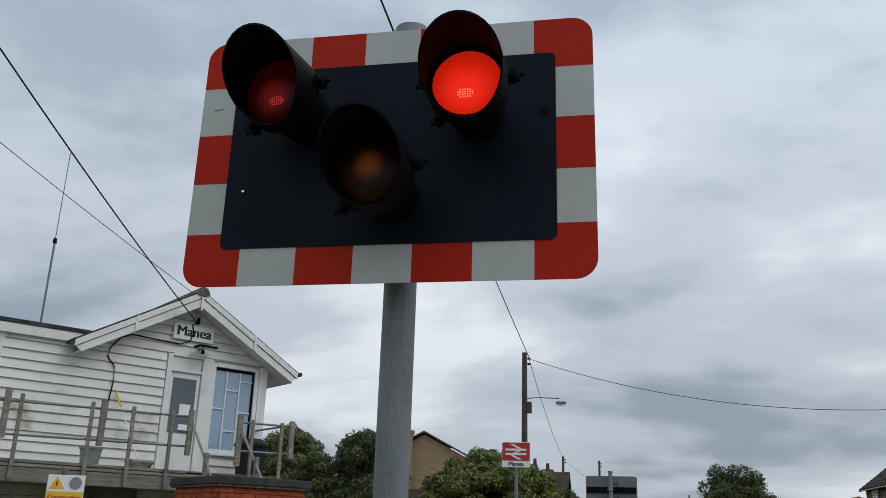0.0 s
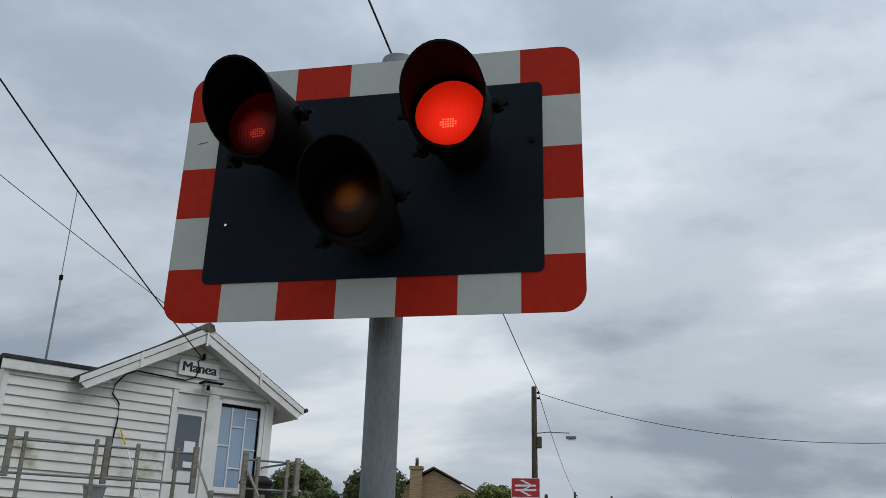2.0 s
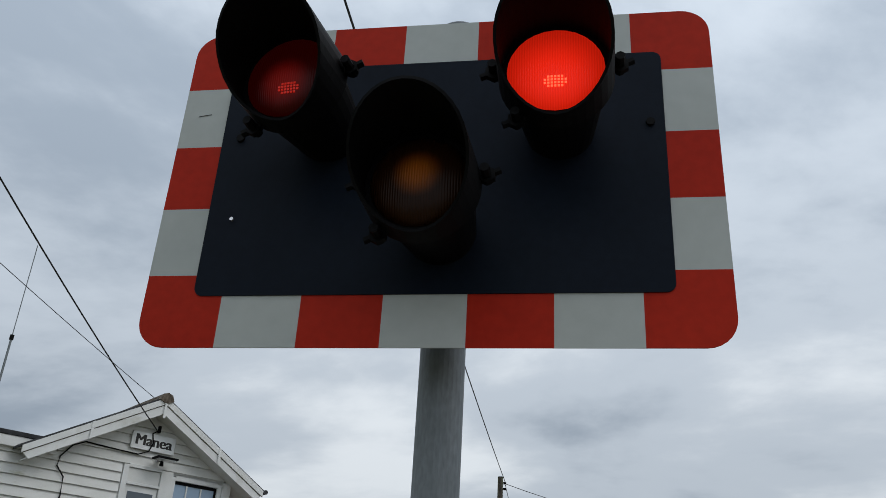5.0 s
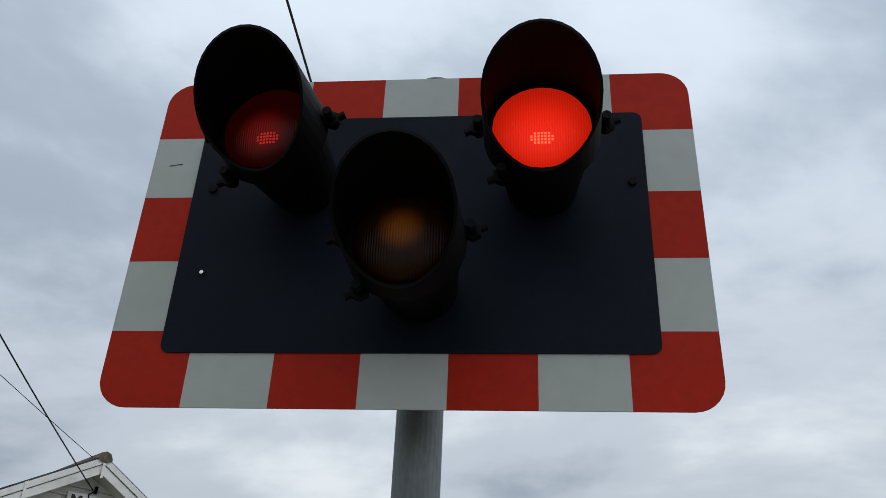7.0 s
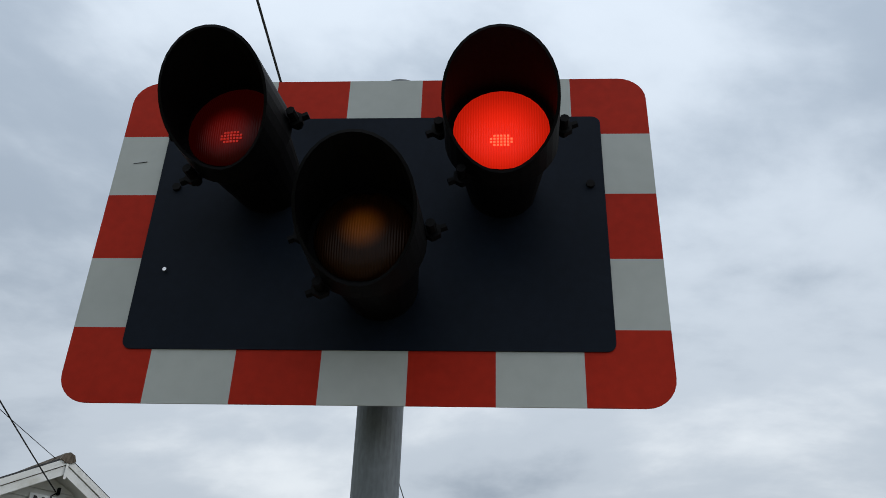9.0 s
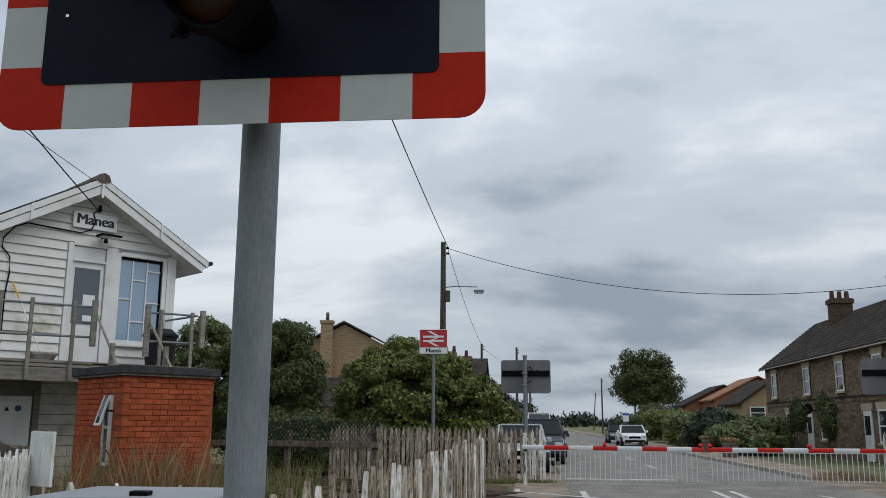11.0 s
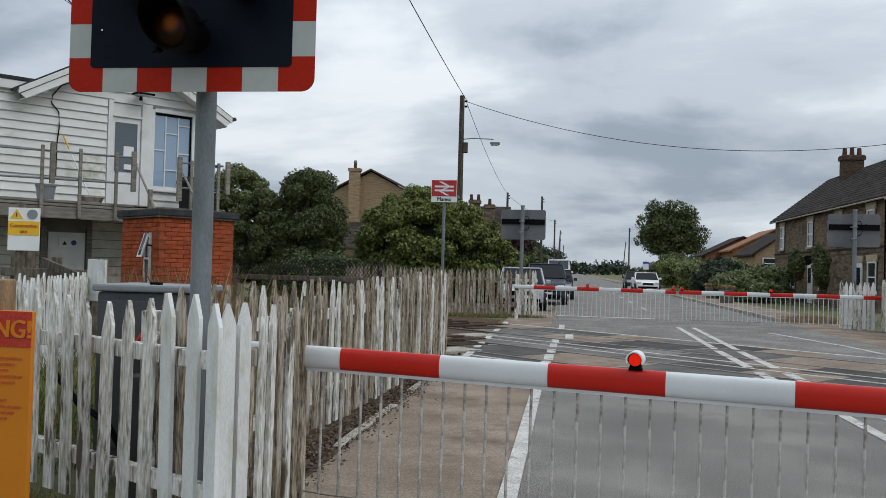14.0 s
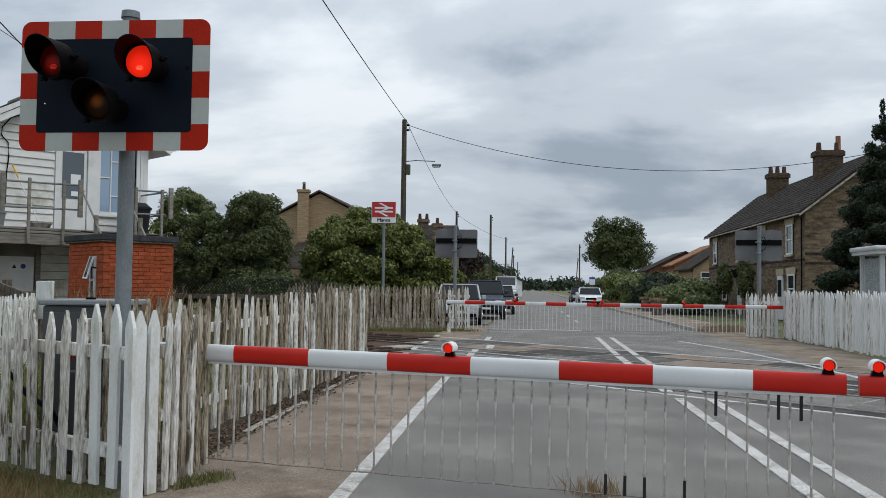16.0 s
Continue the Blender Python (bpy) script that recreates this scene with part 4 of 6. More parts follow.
while z < APEX - 0.45:
    z1 = min(z + pitch, APEX - 0.4)
    spans = []
    if z1 <= 5.12:
        spans.append((XL, -0.64))
        if z1 <= 3.14:
            spans.append((0.42, XR - 0.1))
    else:
        lim = (APEX - 0.36 - z) / slope
        spans.append((max(CX - lim, -2.2), min(CX + lim, XR - 0.02)))
    for a, b in spans:
        if b - a > 0.15:
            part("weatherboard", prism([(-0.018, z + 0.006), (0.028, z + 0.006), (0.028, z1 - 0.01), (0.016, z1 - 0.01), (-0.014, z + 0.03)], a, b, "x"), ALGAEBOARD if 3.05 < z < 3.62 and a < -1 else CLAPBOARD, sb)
    z += pitch
part("corner_board", box(XR - 0.1, XR + 0.02, -0.025, 0.03, ZD, 5.1, 0.005), WHITETRIM, sb)
part("corner_board", box(XL - 0.02, XL + 0.08, -0.025, 0.03, ZD, 5.02, 0.005), WHITETRIM, sb)
# door
door = part("door", box(-0.5, 0.16, 0.02, 0.07, ZD + 0.05, 4.70, 0.004), WHITETRIM, sb, "white half-glazed door")
part("pane", box(-0.44, 0.08, 0.008, 0.018, 3.44, 4.58), DOORGLASS, door, "dark door glass")
part("notice", box(-0.24, 0.0, 0.0, 0.007, 3.8, 4.04), PLAINWHITE, door, "white paper notice on the glass")
part("notice", box(-0.22, 0.05, 0.0, 0.007, 3.5, 3.62), PLAINWHITE, door)
part("transom", box(-0.5, 0.16, 0.01, 0.06, 4.76, 5.02, 0.004), CLAPBOARD, sb, "white panelled transom over the door")
for x0, x1, z0, z1 in ((-0.62, -0.51, ZD, 5.07), (0.17, 0.42, ZD, 5.07), (-0.51, 0.17, 5.03, 5.1), (-0.51, 0.17, 4.705, 4.755)):
    part("door_frame", box(x0, x1, -0.03, 0.06, z0, z1, 0.006), WHITETRIM, sb)
part("door_knob", rod((0.1, 0.02, 3.65), (0.1, -0.04, 3.65), 0.02), CHROME, door)
# window
win = part("window", box(0.45, 1.5, 0.05, 0.06, 3.14, 4.96), PANE, sb, "blue-tinted window with white glazing bars")
for x0, x1, z0, z1 in ((0.42, 0.49, 3.1, 5.0), (1.44, 1.53, 3.1, 5.0), (0.49, 1.44, 4.93, 5.02), (0.49, 1.44, 3.1, 3.17)):
    part("frame", box(x0, x1, -0.02, 0.045, z0, z1, 0.006), WHITETRIM, win)
part("dark_blind", box(0.49, 1.44, 0.03, 0.048, 4.87, 4.929), BLACK, win)
part("casement_edge", box(1.395, 1.44, 0.03, 0.048, 3.171, 4.868), BLACK, win, "dark edge of the open casement")
for x in (0.78, 1.10):
    part("glazing_bar", box(x - 0.014, x + 0.014, 0.025, 0.048, 3.171, 4.868), WHITETRIM, win)
for x0, x1, zz in ((0.49, 0.766, 4.04), (0.794, 1.086, 4.46), (0.794, 1.086, 3.58), (1.114, 1.395, 4.68), (1.114, 1.395, 4.0)):
    part("glazing_bar", box(x0, x1, 0.027, 0.048, zz - 0.013, zz + 0.013), WHITETRIM, win)
part("sill", box(0.38, 1.56, -0.07, 0.03, 3.04, 3.098, 0.008), WHITETRIM, win)
part("side_shutter", box(1.54, 1.66, -0.022, 0.028, 3.1, 5.05, 0.006), WHITETRIM, sb)
# gabled roof with bargeboards
for s in (-1, 1):
    a, b = (CX, APEX), (CX + s * HALF, EAVE)

    def on_slope(f, d):
        """The point at the share f of the way down the slope, d below its top."""
        return (a[0] + (b[0] - a[0]) * f, a[1] + (b[1] - a[1]) * f - d)

    part("roof", prism([on_slope(0, 0), on_slope(1.02, 0), on_slope(1.02, 0.05), on_slope(0, 0.05)], -0.37, DEEP + 0.3), FELT, sb, "dark felted roof slope")
    part("bargeboard", prism([on_slope(0, 0.04), on_slope(1.0, 0.04), on_slope(1.0, 0.17), on_slope(0, 0.17)], -0.41, -0.372), WHITETRIM, sb)
    part("bargeboard", prism([on_slope(0, 0.19), on_slope(0.985, 0.19), on_slope(0.94, 0.345), on_slope(0, 0.37)], -0.39, -0.35), WHITETRIM, sb)
    part("board_gap", prism([on_slope(0, 0.165), on_slope(0.985, 0.165), on_slope(0.985, 0.195), on_slope(0, 0.195)], -0.37, -0.36), OLDWOOD, sb, "dark gap between the bargeboards")
    part("soffit", prism([on_slope(0.01, 0.345), on_slope(0.96, 0.33), on_slope(0.96, 0.305), on_slope(0.01, 0.32)], -0.345, DEEP + 0.2), WHITETRIM, sb)
    part("joint_cover", prism([on_slope(0.53, 0.03), on_slope(0.55, 0.03), on_slope(0.55, 0.36), on_slope(0.53, 0.36)], -0.425, -0.412), WHITETRIM, sb)
    if s > 0:
        part("gutter", rod((b[0] + s * 0.07, -0.40, EAVE - 0.06), (b[0] + s * 0.07, DEEP, EAVE - 0.06), 0.05, seg=10), FELT, sb, "dark gutter")
part("ridge_tile", prism([(CX - 0.15, APEX - 0.1), (CX - 0.1, APEX + 0.02), (CX, APEX + 0.06), (CX + 0.1, APEX + 0.02), (CX + 0.15, APEX - 0.1), (CX + 0.05, APEX - 0.15), (CX - 0.05, APEX - 0.15)], -0.44, DEEP + 0.3), OLDWOOD, sb, "brown ridge end")
part("finial_strip", box(CX - 0.025, CX + 0.025, -0.43, -0.413, APEX - 0.46, APEX - 0.16, 0.004), WHITETRIM, sb)
# flat-roofed wing
part("fascia", box(XL - 0.1, -2.2, -0.1, -0.06, 4.98, 5.17, 0.006), WHITETRIM, sb)
part("flat_roof", box(XL - 0.12, -2.0, -0.12, DEEP + 0.2, 5.172, 5.255, 0.01), FELT, sb)
part("eave_box", box(XL - 0.08, -1.95, -0.058, 0.02, 4.98, 5.06), WHITETRIM, sb)
# lower storey
part("lower_wall", box(XL, XR, 0.12, 0.3, -0.1, ZD - 0.12), DARKBOARD, sb)
part("lower_wall", box(XR - 0.15, XR, 0.301, DEEP, -0.1, ZD - 0.005), DARKBOARD, sb)
part("lower_wall", box(XL, XL + 0.15, 0.301, DEEP, -0.1, ZD - 0.005), DARKBOARD, sb)
for k in range(12):
    zz = 0.05 + 0.2 * k
    for a, b in ((XL, -1.98), (-0.86, XR)):
        part("lower_board", prism([(0.075, zz), (0.118, zz), (0.118, zz + 0.185), (0.105, zz + 0.185)], a, b, "x"), LOWBOARD, sb)
ldoor = part("lower_door", box(-1.82, -1.02, 0.07, 0.118, 0.02, 1.98, 0.004), WHITETRIM, sb, "grey-white plank door under the balcony")
part("door_sign", box(-1.6, -1.2, 0.06, 0.069, 1.66, 1.86), PLAINWHITE, ldoor)
part("door_disc", rod((-1.27, 0.059, 1.75), (-1.27, 0.055, 1.75), 0.06, seg=16), BLUE, ldoor)
part("door_triangle", prism([(-1.52, 1.7), (-1.42, 1.7), (-1.47, 1.79)], 0.055, 0.059), INK, ldoor)
for x in (-1.97, -0.99):
    part("door_post", box(x, x + 0.12, 0.05, 0.118, 0.0, 2.1, 0.005), DECKWOOD, sb)
# dark strip added for the shadow below the balcony deck
part("dado", box(XL, XR, 0.0, 0.09, 2.28, 2.46, 0.006), OLDWOOD, sb)
# balcony, posts and rails
bal = part("balcony_deck", box(-4.5, 1.62, -1.3, 0.1, 2.49, 2.545), DECKWOOD, sb, "grey timber balcony")
for k in range(9):
    part("deck_plank", box(-4.5, 1.62, -1.3 + 0.15 * k, -1.16 + 0.15 * k, 2.576, 2.605, 0.003), DECKWOOD, bal)
part("edge_beam", box(-4.5, -0.5, -1.36, -1.3, 2.22, 2.46, 0.008), DECKWOOD, bal)
for zz in (2.475, 2.545):
    part("edge_beam", box(-4.5, -0.5, -1.35, -1.305, zz, zz + 0.055, 0.008), DECKWOOD, bal)
part("edge_beam", box(0.55, 1.62, -1.36, -1.3, 2.22, 2.46, 0.008), DECKWOOD, bal)
for x in (-4.2, -2.55, 1.2):
    part("support_post", box(x - 0.09, x + 0.09, -1.28, -1.1, -0.1, 2.51, 0.012), OLDWOOD, bal)
for x in (-3.67, -2.45, -1.69, -0.93, 0.79, 1.46):
    part("baluster", box(x - 0.032, x + 0.032, -1.42, -1.365, 2.24, 3.7, 0.006), DECKWOOD, bal)
for x, z0 in ((-3.92, 2.92), (-2.27, 2.92), (-0.58, 2.88), (0.47, 2.75), (1.66, 2.98)):
    part("newel", box(x - 0.05, x + 0.05, -1.5, -1.42, z0, 3.75, 0.006), DECKWOOD, bal)
for zz in (3.61, 3.04):
    part("hand_rail", rod((-4.2, -1.34, zz - 0.05), (-0.58, -1.34, zz + 0.02), 0.022), GALV, bal)
    part("hand_rail", rod((0.47, -1.34, zz + 0.02), (1.6, -1.34, zz + 0.04), 0.022), GALV, bal)
    part("hand_rail", rod((1.58, -1.34, zz + 0.04), (1.58, 0.0, zz + 0.04), 0.022), GALV, bal)
for x in (-0.52, 0.52):
    part("stair_rail", tube([(x, -1.4, 3.5), (x, -2.2, 2.75), (x, -2.9, 2.05), (x, -3.6, 1.35)], 0.026), DECKWOOD, bal)
    part("stair_post", box(x - 0.04, x + 0.04, -2.25, -2.17, 1.35, 2.9, 0.005), DECKWOOD, bal)
    part("stair_string", prism([(-1.3, 2.5), (-1.3, 2.24), (-4.0, -0.1), (-4.0, 0.16)], x - 0.025, x + 0.025, "x"), DECKWOOD, bal)
for k in range(12):
    y, zz = -1.44 - 0.21 * k, 2.4 - 0.187 * k
    part("stair_tread", box(-0.49, 0.49, y - 0.11, y + 0.11, zz - 0.02, zz + 0.02, 0.004), DECKWOOD, bal)

nameboard = thing("name_board", "white signal box name board with black lettering", "sign", BOX, "station signs")
part("panel", box(-0.595, 0.325, -0.07, -0.035, 5.39, 5.73, 0.008), PLAINWHITE, nameboard)
letters("lettering", "Manea", 0.3, pose(-0.135, -0.073, 5.57, 90, 0, 0), INK, nameboard, "black lettering", bold=0.012)
flood = thing("floodlight", "flat black floodlight under the name board", "lamp", BOX)
part("head", box(-0.14, 0.3, -0.42, -0.12, 5.235, 5.275, 0.01), BLACK, flood)
part("glass_pane", box(-0.1, 0.26, -0.39, -0.15, 5.22, 5.232), HEADLAMP, flood)
part("arm", box(0.02, 0.08, -0.125, -0.012, 5.23, 5.3, 0.006), BLACK, flood)
part("sensor", rod((0.05, -0.2, 5.12), (0.05, -0.2, 5.21), 0.045, 0.03, 10), BLACK, flood)
hook = thing("cable_hook", "black cable anchor at the gable", "cable", BOX)
part("bracket", box(-0.085, -0.035, -0.08, -0.012, 5.78, 5.92, 0.006), BLACK, hook)
drop = thing("service_cable", "black cable drooping down the white boards", "cable", BOX)
part("cable_run", tube([(-0.06, -0.06, 5.84), (-0.2, -0.085, 5.73), (-0.15, -0.085, 5.55), (-0.22, -0.09, 5.37), (-0.4, -0.04, 5.29), (-1.0, -0.03, 5.31), (-1.45, -0.03, 5.33), (-1.68, -0.03, 5.22), (-1.86, -0.03, 4.98), (-1.88, -0.03, 4.8), (-1.72, -0.03, 4.62), (-1.7, -0.03, 4.3), (-1.74, -0.03, 3.9), (-1.74, -0.03, 3.2)], 0.014), BLACK, drop)
broom = thing("broom", "pale wooden broom leaning on the boards", "broom", BOX)
part("handle", rod((-1.05, -0.35, 2.7), (-1.5, -0.113, 3.82), 0.014), PLAINWHITE, broom)
part("grip", rod((-1.5, -0.113, 3.82), (-1.62, -0.05, 4.12), 0.018), YELLOW, broom, "yellow grip")
part("head", box(-1.2, -0.9, -0.4, -0.3, 2.61, 2.7, 0.01), BAREWOOD, broom)
for x, w, hh, m in ((-2.15, 0.2, 0.3, CABTOP), (-1.2, 0.26, 0.12, KERB)):
    tub = thing("planter", "pale plastic planter standing on the balcony", "planter", BOX, "balcony pots")
    part("pot", rod((x, -0.7, 2.608), (x, -0.7, 2.608 + hh), w * 0.8, w, 16), m, tub)
    part("rim", rod((x, -0.7, 2.608 + hh), (x, -0.7, 2.65 + hh), w * 1.07, w * 1.07, 16), m, tub)
wbin = thing("dustbin", "round black plastic dustbin on the balcony", "bin", BOX)
part("body", rod((1.12, -0.75, 2.608), (1.12, -0.75, 3.22), 0.27, 0.33, 22), RUBBER, wbin)
part("rim", rod((1.12, -0.75, 3.22), (1.12, -0.75, 3.27), 0.36, 0.36, 22), RUBBER, wbin)
part("lid", rod((1.12, -0.75, 3.27), (1.12, -0.75, 3.38), 0.35, 0.22, 22), RUBBER, wbin)
aerial = thing("radio_aerial", "thin grey whip aerial on the flat roof", "aerial", BOX)
part("mast", rod((-3.05, 0.8, 5.2), (-3.05, 0.8, 7.2), 0.022), GALV, aerial)
part("whip", rod((-3.05, 0.8, 7.2), (-3.05, 0.8, 9.2), 0.009), GALV, aerial)
part("collar", rod((-3.05, 0.8, 7.14), (-3.05, 0.8, 7.24), 0.04), BLACK, aerial)

# ---- brick hut ----
HUT = Matrix.Translation((-4.77, 9.47, 0)) @ Matrix.Rotation(radians(50), 4, "Z")
hut = thing("brick_hut", "small red brick hut with a dark flat roof", "hut", HUT)
HW, HD, HH = 1.4, 1.6, 2.17
part("wall_core", box(0.012, HW - 0.012, 0.012, HD - 0.012, -0.1, HH), MORTAR, hut)
roof = part("roof", box(-0.07, HW + 0.06, -0.07, HD + 0.06, HH + 0.001, HH + 0.115, 0.012), FELT, hut, "dark felted flat roof")
part("fascia", box(-0.05, HW + 0.04, -0.05, HD + 0.04, HH - 0.03, HH, 0.004), OLDWOOD, hut)
hwin = part("window", box(-0.006, 0.03, 0.33, 0.51, 0.95, 1.85), PANEDARK, hut, "narrow window with an open white sash")
for y0, y1, z0, z1 in ((0.315, 0.338, 0.92, 1.88), (0.502, 0.525, 0.92, 1.88), (0.34, 0.5, 0.92, 0.96), (0.34, 0.5, 1.42, 1.46)):
    part("frame", box(-0.03, 0.012, y0, y1, z0, z1), WHITETRIM, hwin)
sash = part("sash", box(-0.006, 0.006, 0.355, 0.485, -0.42, 0.0), PANEDARK, hwin, "open white top-hung sash")
for y0, y1, z0, z1 in ((0.335, 0.358, -0.43, 0.0), (0.482, 0.505, -0.43, 0.0), (0.358, 0.482, -0.43, -0.4)):
    f = part("sash_frame", box(-0.013, 0.013, y0, y1, z0, z1), WHITETRIM, hwin)
    f.matrix_basis = pose(-0.03, 0, 1.87, 0, 17, 0)
sash.matrix_basis = pose(-0.03, 0, 1.87, 0, 17, 0)
part("stay", rod((-0.02, 0.24, 1.66), (-0.2, -0.02, 1.66), 0.014), BLACK, hwin)
part("sill", box(-0.06, 0.012, 0.28, 0.55, 0.86, 0.918, 0.006), OLDWOOD, hwin)
pipe = part("waste_pipe", rod((-0.08, 0.4, 0.2), (-0.08, 0.4, 0.85), 0.05), FELT, hut)

# ---- signs ----
station = thing("station_sign", "red and white station sign on a grey post", "sign", pose(-2.38, 26.5, 0), "station signs")
part("post", rod((0, 0.07, -0.1), (0, 0.07, 3.8), 0.055, seg=14), GALV, station)
part("panel", box(-0.46, 0.46, -0.02, 0.015, 3.74, 4.54, 0.006), PLAINWHITE, station)
part("red_field", box(-0.445, 0.445, -0.026, -0.0205, 3.95, 4.525), BRRED, station, "red upper field")
for zz in (4.30, 4.16):
    part("symbol_bar", box(-0.34, 0.34, -0.031, -0.0265, zz - 0.032, zz + 0.032), PLAINWHITE, station)
part("symbol_bar", prism([(-0.2, 4.475), (-0.08, 4.475), (0.2, 4.33), (0.08, 4.33)], -0.031, -0.0265), PLAINWHITE, station)
part("symbol_bar", prism([(-0.2, 4.15), (0.14, 4.29), (0.24, 4.29), (-0.1, 4.15)], -0.0325, -0.0312), PLAINWHITE, station)
part("symbol_bar", prism([(-0.2, 4.13), (-0.08, 4.13), (0.2, 3.985), (0.08, 3.985)], -0.031, -0.0265), PLAINWHITE, station)
letters("lettering", "Manea", 0.19, pose(0, -0.024, 3.845, 90, 0, 0), INK, station, "black lettering", bold=0.006)

notice = thing("warning_notice", "white and yellow warning notice with a triangle", "sign", pose(-5.72, 7.1, 0, 0, 0, 20), "station signs")
part("post", box(-0.05, 0.05, 0.02, 0.1, -0.1, 2.2, 0.01), OLDWOOD, notice)
part("panel", box(-0.15, 0.27, -0.01, 0.015, 1.50, 2.11, 0.004), PLAINWHITE, notice)
part("yellow_band", box(-0.146, 0.266, -0.015, -0.0105, 1.72, 1.92), YELLOW, notice)
part("triangle", prism([(-0.13, 1.95), (0.05, 1.95), (-0.04, 2.09)], -0.015, -0.0105), YELLOW, notice)
part("mark", box(-0.047, -0.033, -0.018, -0.0155, 1.98, 2.04), INK, notice)
part("disc", rod((0.17, -0.011, 2.02), (0.17, -0.016, 2.02), 0.07, seg=18), CABTOP, notice)
letters("lettering", "Construction", 0.068, pose(0.06, -0.018, 1.855, 90, 0, 0), ORANGEINK, notice, "rust-coloured lettering", bold=0.002)
letters("lettering", "site", 0.068, pose(0.06, -0.018, 1.775, 90, 0, 0), ORANGEINK, notice, "rust-coloured lettering", bold=0.002)

caution = thing("warning_board", "orange and red warning board fixed beside the fence", "sign", pose(-0.60, -0.38, 0, 0, 0, -6), "station signs")
part("post", box(-0.62, -0.52, 0.02, 0.1, -0.1, 1.35, 0.01), OLDWOOD, caution)
part("panel", box(-0.62, 0.0, -0.012, 0.015, 0.14, 1.145, 0.005), ORANGE, caution)
part("red_field", box(-0.618, -0.002, -0.016, -0.0125, 0.965, 1.142), REDPANEL, caution, "red heading field")
letters("lettering", "WARNING!", 0.125, pose(-0.315, -0.018, 1.05, 90, 0, 0), ORANGE, caution, "orange lettering", bold=0.004)
for k in range(9):
    part("text_bar", box(-0.55, -0.05 - 0.04 * (k % 3), -0.015, -0.0125, 0.90 - 0.03 * k - (0.06 if k > 4 else 0), 0.913 - 0.03 * k - (0.06 if k > 4 else 0)), ORANGEINK, caution)
brownpost = thing("timber_post", "brown weathered timber post by the fence", "post", pose(-0.84, -0.29, 0))
part("post", box(-0.05, 0.05, -0.05, 0.05, -0.1, 1.3, 0.012), POSTWOOD, brownpost)


# ---- utility poles and wires ----
def utility_pole(x, y, h, label="brown wooden utility pole with ceramic fittings", lean=0.0, arm=False, r=0.14):
    ob = thing("utility_pole", label, "utility pole", pose(x, y, 0, 0, lean, 0), "utility poles")
    part("shaft", rod((0, 0, -0.3), (0, 0, h), r, r * 0.72, 14), POLEWOOD, ob, smooth=False)
    part("cap", rod((0, 0, h), (0, 0, h + 0.04), r * 0.78, r * 0.6, 12), GALV, ob)
    part("insulator", rod((r * 0.8, 0, h - 0.25), (r * 1.6, 0, h - 0.25), 0.05), BLACK, ob)
    part("insulator", rod((r * 0.8, 0, h - 0.5), (r * 1.6, 0, h - 0.5), 0.05), BLACK, ob)
    if arm:
        part("lamp_arm", tube([(0.05, 0, 7.55), (0.6, -0.02, 7.6), (1.55, -0.05, 7.55)], 0.025), GALV, ob)
        lamp = part("street_lamp", box(1.4, 1.85, -0.14, 0.06, 7.3, 7.42, 0.03), GALV, ob, "grey street lantern on an arm")
        part("diffuser", box(1.44, 1.8, -0.12, 0.04, 7.25, 7.299, 0.01), HEADLAMP, lamp)
        part("control_box", box(0.1, 0.32, -0.12, 0.1, 6.9, 7.4, 0.02), POLEWOOD, ob)
    return ob


utility_pole(-3.12, 37.0, 9.62, "tall wooden utility pole carrying a street lamp", arm=True, r=0.16)
for x, y, h, lean in ((-3.6, 77, 8.5, 0), (-0.55, 82, 8.6, 0), (0.2, 118, 8.4, 0), (0.3, 150, 8.4, 3), (0.4, 188, 8.4, 0), (11.8, 139, 8.5, 0), (14.9, 205, 8.5, 4), (15.6, 128, 8.3, 0), (0.9, 240, 8.4, 0)):
    utility_pole(x, y, h, lean=lean)
utility_pole(-2.3, -12.0, 9.6)
utility_pole(-5.27, -6.5, 10.9)
utility_pole(-11.6, -4.0, 11.35)
for name, p, q, d, r in (
    ("overhead_wire", (-2.9, 37, 9.4), (-2.15, -12, 9.4), 0.35, 0.016),
    ("overhead_wire", (-2.9, 37, 9.35), (19.0, 33.0, 7.6), 1.6, 0.014),
    ("overhead_wire", (-2.9, 37, 9.3), (-3.5, 77, 8.3), 0.5, 0.014),
    ("overhead_wire", (-3.5, 77, 8.2), (0.3, 118, 8.2), 0.4, 0.014),
    ("overhead_wire", (-8.12, 14.7, 5.84), (-5.12, -6.5, 10.65), 0.45, 0.013),
    ("overhead_wire", (-8.18, 14.6, 6.42), (-11.45, -4.0, 11.1), 0.3, 0.007),
):
    w = thing(name, "thin black overhead wire", "wire", group="overhead wires")
    part("strand", tube(sag(p, q, d), r, 5), WIRE, w)


